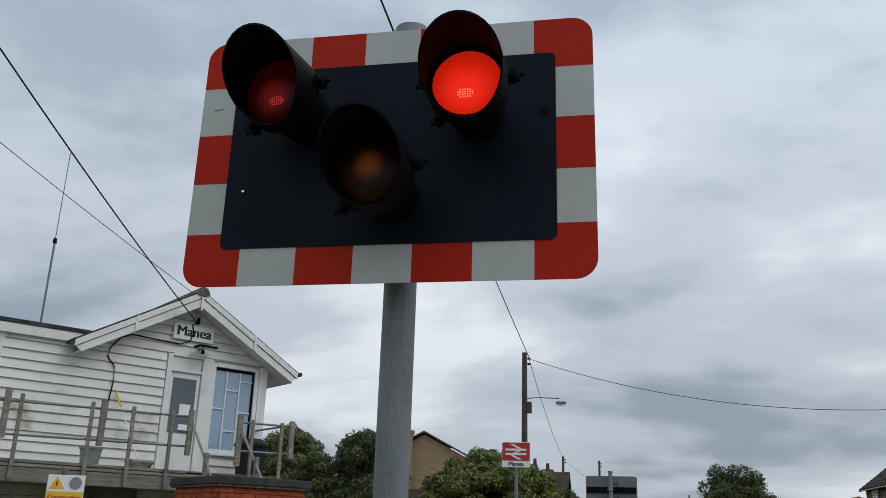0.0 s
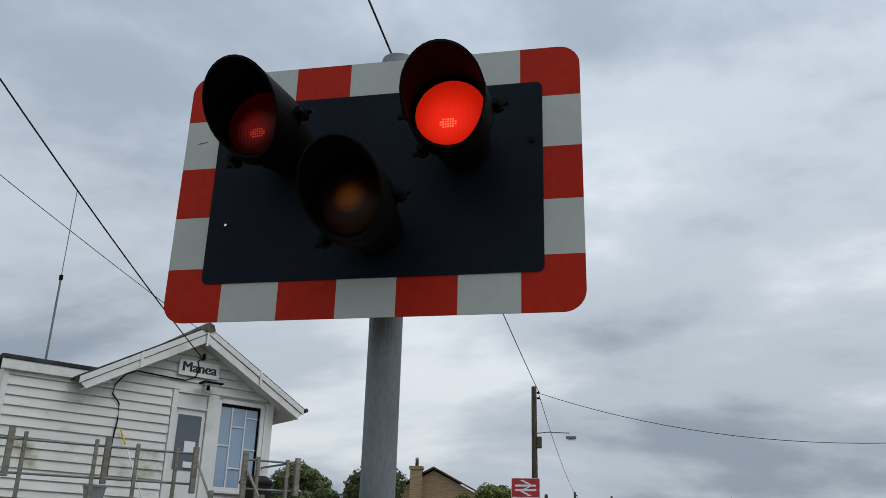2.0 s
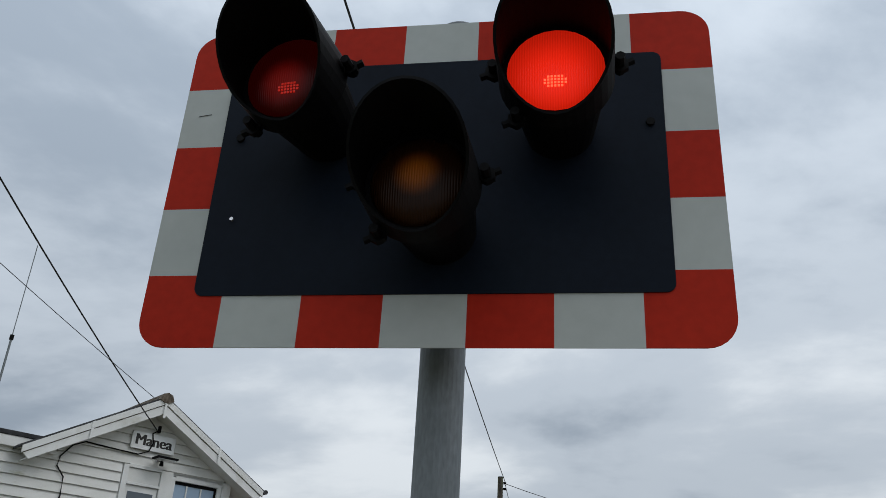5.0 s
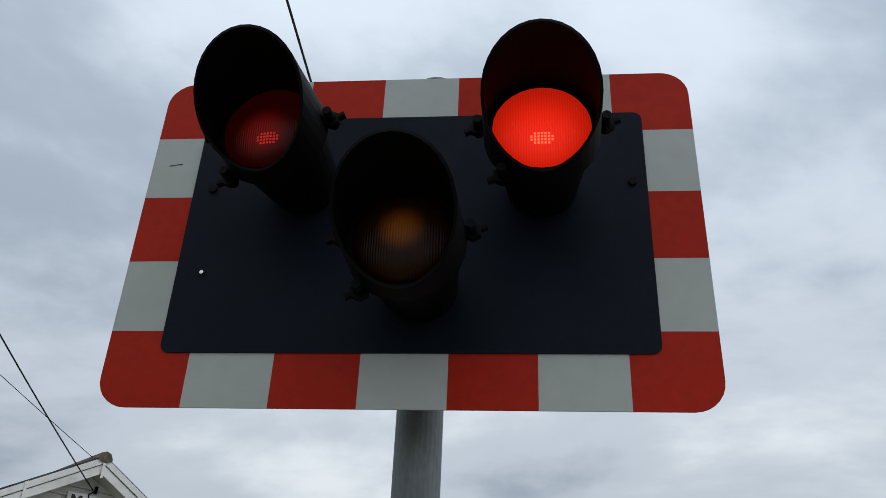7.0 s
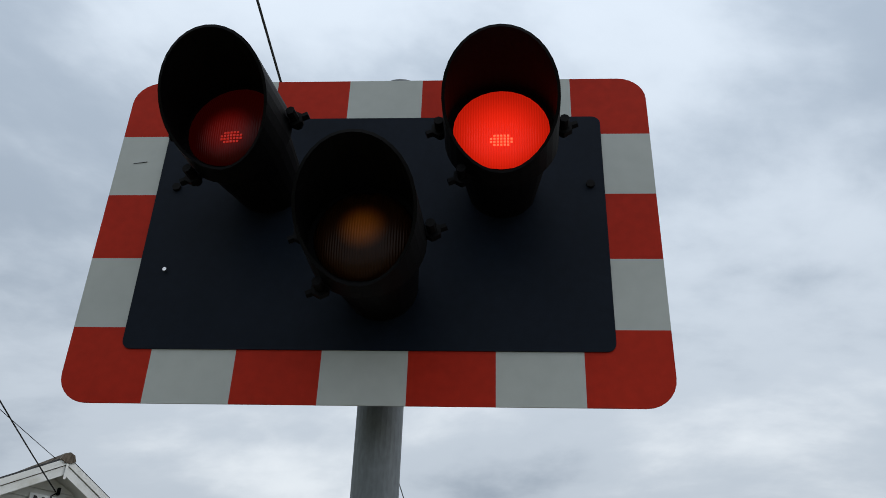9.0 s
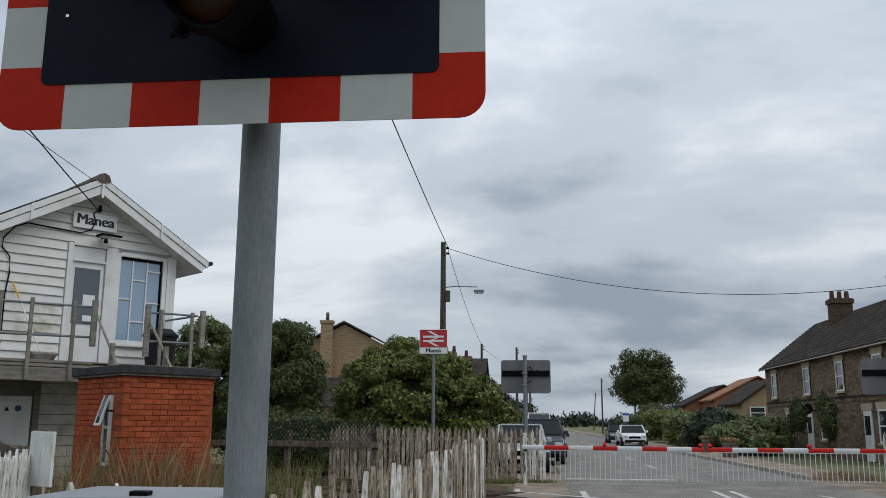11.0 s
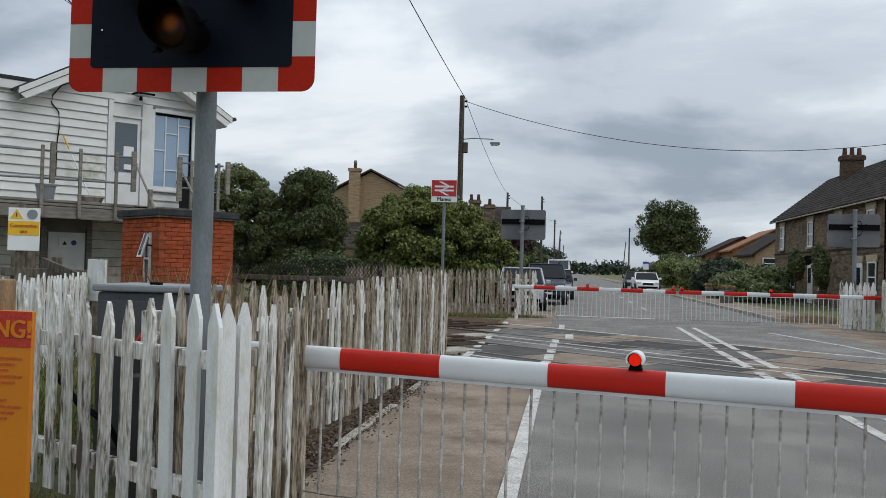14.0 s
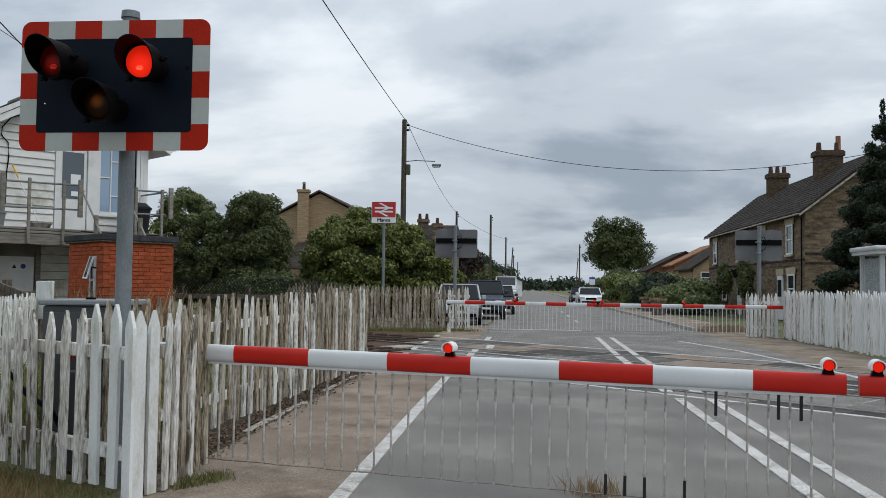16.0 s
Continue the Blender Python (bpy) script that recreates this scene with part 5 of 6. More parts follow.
# ---- trees, hedges, grass ----
def leaves(name, blobs, count, size, mat, parent, seed, flat=0.55, shell=0.35):
    """Thousands of small pointed leaves scattered through uneven blobs (x, y, z, rx, ry, rz)."""
    rng = np.random.default_rng(seed)
    vol = np.array([b[3] * b[4] + b[4] * b[5] + b[3] * b[5] for b in blobs])
    pick = rng.choice(len(blobs), count, p=vol / vol.sum())
    B = np.array(blobs)[pick]
    d = rng.normal(size=(count, 3))
    d /= np.linalg.norm(d, axis=1)[:, None]
    lump = 1 + 0.16 * np.sin(d[:, 0] * 5 + B[:, 0]) * np.cos(d[:, 1] * 6 + B[:, 2]) + 0.1 * np.sin(d[:, 2] * 9 + d[:, 0] * 7)
    rad = (1 - shell * rng.random(count) ** 1.6) * lump + 0.05 * rng.normal(size=count)
    c = B[:, :3] + d * B[:, 3:] * rad[:, None]
    keep = c[:, 2] > 0.05
    c, d = c[keep], d[keep]
    n = len(c)
    u = np.cross(d + flat * rng.normal(size=(n, 3)), rng.normal(size=(n, 3)))
    u /= np.linalg.norm(u, axis=1)[:, None]
    v = np.cross(u, d + flat * rng.normal(size=(n, 3)))
    v /= np.linalg.norm(v, axis=1)[:, None]
    s = size * (0.6 + 0.8 * rng.random(n))[:, None]
    V = np.stack([c - u * s, c - v * s * 0.45, c + u * s, c + v * s * 0.45], 1).reshape(-1, 3)
    return raw(name, V, np.arange(4 * n).reshape(-1, 4), mat, parent)


def tree(name, label, category, at, blobs, count, size, mat, seed, trunk_h=2.0, r=0.2, group="trees", core=None, limbs=7, mass=()):
    ob = thing(name, label, category, pose(*at), group)
    rnd = random.Random(seed)
    tr = part("trunk", rod((0, 0, -0.3), (rnd.uniform(-0.1, 0.1), 0, trunk_h), r, r * 0.7, 10), BARK, ob)
    for k in range(min(limbs, len(blobs) * 2)):
        b = blobs[k % len(blobs)]
        mid = Vector((b[0] * 0.4, b[1] * 0.4, trunk_h + (b[2] - trunk_h) * 0.45))
        tip = Vector((b[0] + rnd.uniform(-0.4, 0.4) * b[3], b[1] + rnd.uniform(-0.4, 0.4) * b[4], b[2] + rnd.uniform(-0.2, 0.5) * b[5]))
        part("limb", tube([(0, 0, trunk_h * 0.85), mid, tip], r * 0.28, 6), BARK, tr)
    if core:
        # solid dark mass inside the crown, its colour painting the shade between leaves
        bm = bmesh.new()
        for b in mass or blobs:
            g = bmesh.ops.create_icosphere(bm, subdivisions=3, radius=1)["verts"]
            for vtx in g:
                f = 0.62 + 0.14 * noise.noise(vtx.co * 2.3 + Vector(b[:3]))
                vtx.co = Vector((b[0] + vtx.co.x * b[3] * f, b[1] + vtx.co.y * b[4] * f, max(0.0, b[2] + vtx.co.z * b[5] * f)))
        part("foliage_shade_core", bm, core, ob)
    leaves("crown", list(blobs) + [(b[0], b[1], b[2], b[3] * 0.68, b[4] * 0.68, b[5] * 0.68) for b in mass], count, size, mat, ob, seed)
    return ob


def blobs_in(rnd, n, cx, cy, cz, rx, ry, rz, lo=0.32, hi=0.5, near=0.45, far=0.84):
    out = []
    for _ in range(n):
        a, b = rnd.uniform(0, 2 * PI), rnd.uniform(-0.7, 1)
        k = rnd.uniform(near, far)
        s = rnd.uniform(lo, hi)
        cb = math.sqrt(max(0, 1 - b * b))
        out.append((cx + rx * k * cb * math.cos(a), cy + ry * k * cb * math.sin(a), cz + rz * k * b, rx * s, ry * s, rz * s))
    return out


def clumps(rnd, n, cx, cy, cz, rx, ry, rz, lo, hi):
    """Small leaf clumps set over a dome, each a little in or out of its surface."""
    out = []
    for _ in range(n):
        a, b = rnd.uniform(0, 2 * PI), rnd.uniform(-0.55, 1)
        cb, k, r = math.sqrt(1 - b * b), rnd.uniform(0.84, 1.0), rnd.uniform(lo, hi)
        out.append((cx + rx * k * cb * math.cos(a), cy + ry * k * cb * math.sin(a), cz + rz * k * b, r, r, r * 0.72))
    return out


# near-black green that paints inner shade into bush, tree and hedge cores
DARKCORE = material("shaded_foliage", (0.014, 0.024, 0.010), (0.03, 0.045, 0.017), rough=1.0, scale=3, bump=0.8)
RB = random.Random(21)
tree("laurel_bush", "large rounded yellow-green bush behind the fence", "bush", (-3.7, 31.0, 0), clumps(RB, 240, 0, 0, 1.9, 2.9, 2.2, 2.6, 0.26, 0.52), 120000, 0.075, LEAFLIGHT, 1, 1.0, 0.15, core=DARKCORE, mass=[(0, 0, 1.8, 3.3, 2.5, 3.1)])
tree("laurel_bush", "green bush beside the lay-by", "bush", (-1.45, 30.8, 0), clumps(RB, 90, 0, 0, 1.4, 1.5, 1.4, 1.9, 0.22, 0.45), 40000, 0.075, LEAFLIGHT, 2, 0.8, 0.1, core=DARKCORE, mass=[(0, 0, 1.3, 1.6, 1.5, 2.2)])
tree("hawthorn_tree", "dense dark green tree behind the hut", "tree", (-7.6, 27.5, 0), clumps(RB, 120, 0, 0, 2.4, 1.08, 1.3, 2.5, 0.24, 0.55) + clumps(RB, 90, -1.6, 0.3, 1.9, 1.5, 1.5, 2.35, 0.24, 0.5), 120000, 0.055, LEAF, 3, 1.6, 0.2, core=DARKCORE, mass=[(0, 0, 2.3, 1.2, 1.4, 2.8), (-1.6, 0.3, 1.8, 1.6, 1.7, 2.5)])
tree("hawthorn_tree", "loose mid-green tree beside the signal box", "tree", (-10.7, 28.6, 0), clumps(RB, 60, 0, 0, 2.6, 1.35, 1.3, 2.7, 0.22, 0.48), 40000, 0.055, LEAFMID, 4, 1.8, 0.2)
tree("willow_tree", "lighter green tree behind the balcony", "tree", (-11.8, 24.5, 0), blobs_in(RB, 12, 0, 0, 2.6, 1.8, 1.6, 2.4), 26000, 0.06, LEAFLIGHT, 5, 1.8, 0.16)
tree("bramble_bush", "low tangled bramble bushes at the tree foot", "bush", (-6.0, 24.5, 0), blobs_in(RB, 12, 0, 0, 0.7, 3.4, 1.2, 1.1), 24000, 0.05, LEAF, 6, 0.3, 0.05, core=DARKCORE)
tree("ash_tree", "large round-crowned tree beyond the houses", "tree", (15.0, 110, 0), [(0, 0, 6.0, 2.6, 2.4, 2.6)] + blobs_in(RB, 90, 0, 0, 6.3, 5.2, 4.6, 5.0, 0.12, 0.24, 0.4, 0.82), 30000, 0.16, LEAF, 7, 3.0, 0.35)
spray = [(0.15 * math.sin(2.4 * k), 0.15 * math.cos(2.4 * k), 0.9 + 0.58 * k, 1.3 - 0.1 * k, 1.3 - 0.1 * k, 0.42) for k in range(12)]
for k in range(110):
    f, a = k / 110, 2.39996 * k
    reach = 2.0 * (1 - f) + 0.25
    lift_z = 0.8 + 6.9 * f - 0.15 * reach + 0.25 * math.sin(5.7 * k)
    spray.append((reach * math.cos(a), reach * math.sin(a), lift_z, 0.62 * (1.1 - f), 0.62 * (1.1 - f), 0.24))
tree("conifer", "tall dark conifer beside the terrace", "tree", (15.1, 24.5, 0), spray + [(0, 0, 7.75, 0.1, 0.1, 0.42)], 110000, 0.055, LEAFDARK, 8, 5.5, 0.16, limbs=0)
for k, (x, y, w, h, m) in enumerate(((12.5, 46, 2.4, 1.9, LEAFMID), (11.8, 52, 2.4, 2.2, LEAFDARK), (12.2, 58, 2.8, 2.4, LEAFMID), (12.6, 66, 3.2, 2.8, LEAFLIGHT), (12.9, 76, 3.6, 2.7, LEAFLIGHT), (13.5, 88, 4.2, 3.0, LEAF))):
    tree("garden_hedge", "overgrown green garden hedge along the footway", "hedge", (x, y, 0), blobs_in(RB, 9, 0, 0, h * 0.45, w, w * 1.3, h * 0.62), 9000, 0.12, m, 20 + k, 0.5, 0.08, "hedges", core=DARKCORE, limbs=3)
for k, (x, y, h) in enumerate(((13.4, 42.0, 2.6), (13.6, 38.2, 2.9))):
    tree("climbing_shrub", "green shrub growing against the brick terrace", "bush", (x, y, 0), blobs_in(RB, 6, 0, 0, h * 0.5, 0.7, 1.0, h * 0.5), 5000, 0.07, LEAF, 40 + k, 0.8, 0.06, "hedges", limbs=3)
for k, (x, y, s, m) in enumerate(((-4.0, 92, 3.4, LEAFRED), (-7.5, 98, 3.6, LEAFRED), (-3.5, 165, 4.5, LEAFDARK), (-8.0, 170, 5.0, LEAFDARK), (-2.5, 112, 2.6, LEAF))):
    tree("roadside_tree", "dark roadside tree beyond the bushes", "tree", (x, y, 0), blobs_in(RB, 9, 0, 0, s * 0.9, s, s, s * 0.85), 6000, 0.2, m, 50 + k, s * 0.5, 0.15, core=DARKCORE, limbs=3)


def far_woods(seed):
    rng = np.random.default_rng(seed)
    blobs = []
    for a in np.arange(-1.25, 1.25, 0.006):
        d = rng.uniform(330, 520)
        h = rng.uniform(2.2, 7.0) * (1.4 if rng.random() < 0.12 else 1)
        blobs.append((d * math.sin(a), d * math.cos(a), h * 0.45, rng.uniform(3, 9), 3.0, h * 0.6))
    ob = leaves("far_woods", blobs, 60000, 0.9, LEAFDARK, None, seed, shell=0.6)
    return tagged(ob, "distant dark tree line on the horizon", "woods", kind="stuff")


far_woods(77)


def blades(name, label, n, place, height, width, mat, seed, lean=0.35):
    rng = np.random.default_rng(seed)
    P = place(rng, n)
    n = len(P)
    h = height * (0.4 + 0.9 * rng.random(n))[:, None]
    a = rng.random(n) * 2 * PI
    side = np.stack([np.cos(a), np.sin(a), np.zeros(n)], 1) * width
    tip = P + np.concatenate([rng.normal(size=(n, 2)) * lean * h, h], 1)
    mid = (P + tip) / 2 + np.array([0, 0, 1.0]) * h * 0.08
    V = np.stack([P - side, P + side, mid + side * 0.7, tip, mid - side * 0.7], 1).reshape(-1, 3)
    F = np.arange(5 * n).reshape(-1, 5)
    ob = raw(name, V, F, mat)
    return tagged(ob, label, "grass", kind="stuff")


def area(x0, x1, y0, y1, z=-0.03, clump=0.0):
    def place(rng, n):
        x, y = rng.uniform(x0, x1, n), rng.uniform(y0, y1, n)
        if clump:
            k = np.sin(x * 2.3 + 1.1) * np.cos(y * 1.9) + 0.5 * np.sin(x * 5.1 + y * 3.7)
            m = k > clump
            x, y = x[m], y[m]
        return np.stack([x, y, np.full(len(x), z)], 1)
    return place


def along(p, q, spread, z=-0.03):
    def place(rng, n):
        t = rng.random(n)
        return np.stack([p[0] + (q[0] - p[0]) * t + rng.normal(size=n) * spread, p[1] + (q[1] - p[1]) * t + rng.normal(size=n) * spread, np.full(n, z)], 1)
    return place


blades("grass", "rough green grass inside the fence", 24000, area(-9, -0.5, 1.0, 11.8, clump=-0.4), 0.28, 0.006, BLADE, 1)
blades("tall_grass", "tall seeding grass and weeds behind the fence", 5000, area(-7, -3.2, 10, 17, clump=0.1), 0.8, 0.006, BLADE, 2, 0.22)
blades("dry_stems", "dry brown weed stems beside the hut", 1100, along((-5.2, 8.8), (-3.7, 10.0), 0.28), 1.15, 0.007, STRAW, 3, 0.25)
blades("grass", "unkempt grass at the foot of the fence", 9000, along((-3.4, 1.6), (0.3, -0.55), 0.1), 0.06, 0.003, BLADE, 4)
blades("dry_stems", "dry straw grass beside the fence foot", 2600, along((-2.2, 0.6), (-0.2, -0.45), 0.16), 0.11, 0.002, STRAW, 5)
blades("grass", "grass verge before the fence", 16000, area(-3.2, 0.22, -3.0, -0.45, clump=-0.6), 0.036, 0.003, BLADE, 6)
blades("weeds", "low green weeds at the barrier end", 700, along((0.5, 0.0), (0.72, 0.4), 0.06), 0.07, 0.006, BLADE, 7)
blades("weeds", "weeds along the far fence foot", 2500, along((-2.5, 21.3), (1.3, 21.7), 0.15), 0.12, 0.008, BLADE, 8)
blades("dry_stems", "dry grass tuft beside the far barrier", 1500, along((8.9, 24.3), (10.2, 24.3), 0.2), 0.25, 0.005, STRAW, 9)
blades("dry_stems", "small tuft of dry grass caught on the road", 160, along((3.25, 0.2), (3.5, 0.15), 0.06, 0.0), 0.12, 0.003, STRAW, 10)


blades("yellow_weeds", "yellow-green weeds inside the fence", 900, along((-3.2, 2.4), (-2.0, 2.2), 0.25), 0.5, 0.008, LEAFLIGHT, 11, 0.25)


def litter(n, seed):
    rng = np.random.default_rng(seed)
    x, y = rng.normal(0.2, 0.1, n) + 0.3 * (rng.random(n) < 0.015), rng.uniform(0.5, 9.2, n)
    s = 0.006 + 0.016 * rng.random(n)
    a = rng.random(n) * 2 * PI
    u = np.stack([np.cos(a) * s, np.sin(a) * s, 0.3 * s * rng.normal(size=n)], 1)
    v = np.stack([-np.sin(a) * s * 0.5, np.cos(a) * s * 0.5, 0.4 * s], 1)
    c = np.stack([x, y, 0.006 + 0.012 * rng.random(n)], 1)
    V = np.stack([c - u, c - v, c + u, c + v], 1).reshape(-1, 3)
    return tagged(raw("leaf_litter", V, np.arange(4 * n).reshape(-1, 4), LITTER), "dead leaves and dirt along the fence foot", "litter", kind="stuff")


litter(6500, 3)


# ---- houses ----
def sash_window(parent, x0, x1, z0, z1, y, axis_m, frame_mat=WHITETRIM, glass_mat=PANEDARK, lintel=None):
    """A window in a wall that faces -y in the frame of axis_m."""
    w = part("window", box(x0, x1, y - 0.02, y + 0.02, z0, z1), glass_mat, parent, "white-framed window")
    w.matrix_basis = axis_m
    for a, b, c, d in ((x0, x0 + 0.07, z0, z1), (x1 - 0.07, x1, z0, z1), (x0 + 0.07, x1 - 0.07, z1 - 0.07, z1), (x0 + 0.07, x1 - 0.07, z0, z0 + 0.07), (x0 + 0.07, x1 - 0.07, (z0 + z1) / 2 - 0.03, (z0 + z1) / 2 + 0.03)):
        part("frame", box(a, b, y - 0.06, y - 0.021, c, d), frame_mat, w)
    part("sill", box(x0 - 0.08, x1 + 0.08, y - 0.12, y - 0.021, z0 - 0.1, z0 - 0.002, 0.006), STONE, w)
    if lintel:
        part("lintel", prism([(x0 - 0.1, z1 + 0.002), (x1 + 0.1, z1 + 0.002), (x1 + 0.18, z1 + 0.3), (x0 - 0.18, z1 + 0.3)], y - 0.06, y - 0.005), STONE, w)
    return w


def chimney(parent, x, y, z0, z1, wx, wy, mat, pots):
    c = part("chimney", box(x - wx / 2, x + wx / 2, y - wy / 2, y + wy / 2, z0, z1 - 0.3, 0.01), mat, parent, "brick chimney stack")
    part("corbel", box(x - wx / 2 - 0.08, x + wx / 2 + 0.08, y - wy / 2 - 0.08, y + wy / 2 + 0.08, z1 - 0.298, z1 - 0.05, 0.02), mat, c)
    part("cap", box(x - wx / 2 - 0.02, x + wx / 2 + 0.02, y - wy / 2 - 0.02, y + wy / 2 + 0.02, z1 - 0.049, z1), SOOTBRICK, c)
    for k in range(pots):
        f = 0 if pots == 1 else (k / (pots - 1) - 0.5)
        px, py = (x + f * wx * 0.7, y) if wx > wy else (x, y + f * wy * 0.7)
        part("pot", rod((px, py, z1), (px, py, z1 + 0.42), 0.14, 0.11, 12), POT, c)
    return c


def coursing(name, x0, x1, z0, z1, y, mat, parent, m, step=0.3):
    """Thin proud string courses that break up a far brick wall."""
    bm = bmesh.new()
    z = z0
    while z < z1:
        box(x0, x1, y - 0.012, y, z, z + 0.02, bm=bm)
        z += step
    o = part(name, bm, mat, parent)
    o.matrix_basis = m
    return o


terrace = thing("terrace_house", "old brown brick terrace with a tiled roof and two chimneys", "house", pose(0, 0, 0), "houses")
FX, BX, Y0, Y1, EZ, RZ = 15.08, 21.6, 33.7, 53.7, 4.85, 7.5
part("wall", prism([(FX, -0.2), (BX, -0.2), (BX, EZ), ((FX + BX) / 2, RZ - 0.12), (FX, EZ)], Y0, Y1), BROWNBRICK, terrace, "sooty brown brickwork")
for s in (0, 1):
    e, h = (FX - 0.3, EZ - 0.12) if s == 0 else (BX + 0.3, EZ - 0.12)
    r = part("roof", prism([((FX + BX) / 2, RZ), (e, h), (e, h + 0.1), ((FX + BX) / 2, RZ + 0.12)], Y0 - 0.25, Y1 + 0.25), ROOFTILE, terrace, "dark tiled roof slope")
    if s == 0:
        n = 17
        for k in range(n):
            a, b = k / n, (k + 1) / n
            xa, za = e + ((FX + BX) / 2 - e) * a, h + 0.1 + (RZ + 0.02 - h) * a
            xb, zb = e + ((FX + BX) / 2 - e) * b, h + 0.1 + (RZ + 0.02 - h) * b
            part("tile_course", prism([(xa, za + 0.002), (xa, za + 0.05), (xb, zb + 0.02), (xb, zb + 0.002)], Y0 - 0.27, Y1 + 0.27), ROOFTILE, r)
part("bargeboard", prism([(FX - 0.32, EZ - 0.1), (FX - 0.32, EZ - 0.2), ((FX + BX) / 2, RZ - 0.1), ((FX + BX) / 2, RZ)], Y0 - 0.3, Y0 - 0.255), KERB, terrace)
part("gutter", rod((FX - 0.32, Y0 - 0.2, EZ - 0.1), (FX - 0.32, Y1 + 0.2, EZ - 0.1), 0.04, seg=8), KERB, terrace)
part("string_course", box(FX - 0.03, FX + 0.01, Y0 + 0.02, Y1 - 0.02, 2.55, 2.7), BROWNBRICK, terrace)
part("downpipe", rod((FX - 0.06, Y0 + 0.35, 0.0), (FX - 0.06, Y0 + 0.35, EZ - 0.2), 0.03), BLACK, terrace)
FACE = Matrix.Translation((FX, 0, 0)) @ Matrix.Rotation(radians(-90), 4, "Z")
for y in (35.8, 40.4, 45.4, 51.6):
    sash_window(terrace, -y - 0.5, -y + 0.5, 3.05, 4.42, -0.03, FACE, lintel=True)
for y in (35.6, 43.0, 49.0):
    sash_window(terrace, -y - 0.55, -y + 0.55, 0.8, 2.15, -0.03, FACE, lintel=True)
for y in (37.4, 45.4):
    d = part("door", box(-y - 0.45, -y + 0.45, -0.06, 0.0, 0.0, 2.1, 0.01), WHITETRIM, terrace, "white front door")
    d.matrix_basis = FACE
    part("pane", box(-y - 0.3, -y + 0.3, -0.075, -0.061, 1.1, 1.9), PANEDARK, d)
    part("lintel", prism([(-y - 0.55, 2.11), (-y + 0.55, 2.11), (-y + 0.65, 2.42), (-y - 0.65, 2.42)], -0.07, -0.005), STONE, d)
chimney(terrace, 17.95, 48.2, 6.4, 8.4, 1.12, 0.72, SOOTBRICK, 3)
stack2 = chimney(terrace, 17.95, 39.4, 6.4, 8.4, 1.25, 0.72, SOOTBRICK, 2)
part("tall_pot", rod((18.45, 39.4, 8.4), (18.45, 39.4, 9.15), 0.13, 0.12, 12), ORANGETILE, stack2, "tall orange clay pot")
for z in (2.55, 2.95):
    part("brick_band", box(FX - 0.01, BX, Y0 - 0.012, Y0 - 0.001, z, z + 0.12), ROOFTILE, terrace, "dark brick band")
for z in (2.72,):
    part("brick_band", box(FX - 0.045, FX - 0.031, Y0 + 0.02, Y1 - 0.02, z, z + 0.1), ROOFTILE, terrace, "dark brick band")
for z, y in ((2.35, 45.9), (2.3, 44.3)):
    dish = part("satellite_dish", rod((FX - 0.45, y, z), (FX - 0.38, y + 0.1, z), 0.26, 0.16, 18), BLACK, terrace, "black satellite dish")
    part("arm", rod((FX - 0.38, y, z), (FX + 0.0, y, z - 0.1), 0.03), BLACK, dish)

gable = thing("gable_house", "buff brick house with a tall side chimney", "house", pose(0, 49.5, 0), "houses")
part("wall", prism([(-15.2, -0.2), (-5.4, -0.2), (-5.4, 4.75), (-10.3, 7.3), (-15.2, 4.75)], 0.0, 9.0), BUFFBRICK, gable, "buff brickwork")
coursing("brick_courses", -15.1, -5.5, 0.3, 4.7, 0.0, BRICKJOINT, gable, pose(0, 0, 0), 0.3)
for s in (-1, 1):
    part("roof", prism([(-10.3, 7.4), (-10.3 + s * 5.3, 4.64), (-10.3 + s * 5.3, 4.73), (-10.3, 7.5)], -0.25, 9.2), BROWNTILE, gable, "brown tiled roof slope")
stack = part("chimney", box(-11.65, -10.97, -0.45, -0.002, 0.0, 7.3, 0.01), BUFFBRICK, gable, "buff brick chimney stack")
part("corbel", box(-11.71, -10.91, -0.5, 0.04, 7.301, 7.5, 0.015), BUFFBRICK, stack)
part("pot", rod((-11.3, -0.22, 7.5), (-11.3, -0.22, 7.85), 0.11, 0.09), POT, stack)
part("cowl", rod((-11.3, -0.22, 7.86), (-11.3, -0.22, 8.0), 0.12, 0.08), GALV, stack)
lean = part("lean_to_roof", prism([(-3.6, 2.3), (-0.5, 4.0), (-0.5, 4.1), (-3.6, 2.4)], -11.6, -6.8, "x"), ROOFTILE, gable, "dark tiled lean-to roof")
for k in range(7):
    part("tile_course", box(-11.6, -6.8, -3.5 + 0.44 * k, -3.42 + 0.44 * k, 2.42 + 0.24 * k, 2.5 + 0.24 * k), BROWNTILE, lean)

far_house = thing("far_house", "distant house with brick chimneys behind the bushes", "house", pose(-5.2, 60, 0), "houses")
part("wall", box(-3.5, 2.6, 0, 7, -0.2, 4.4), BROWNBRICK, far_house)
for s in (0, 7):
    part("roof", prism([(3.5, 6.1), (s + (-0.3 if s == 0 else 0.3), 4.3), (s + (-0.3 if s == 0 else 0.3), 4.42), (3.5, 6.25)], -3.7, 2.8, "x"), ROOFTILE, far_house)
chimney(far_house, 0.0, 3.5, 5.2, 6.75, 0.8, 0.5, BROWNBRICK, 2)
chimney(far_house, 1.4, 0.8, 4.2, 6.2, 0.7, 0.5, BROWNBRICK, 1)
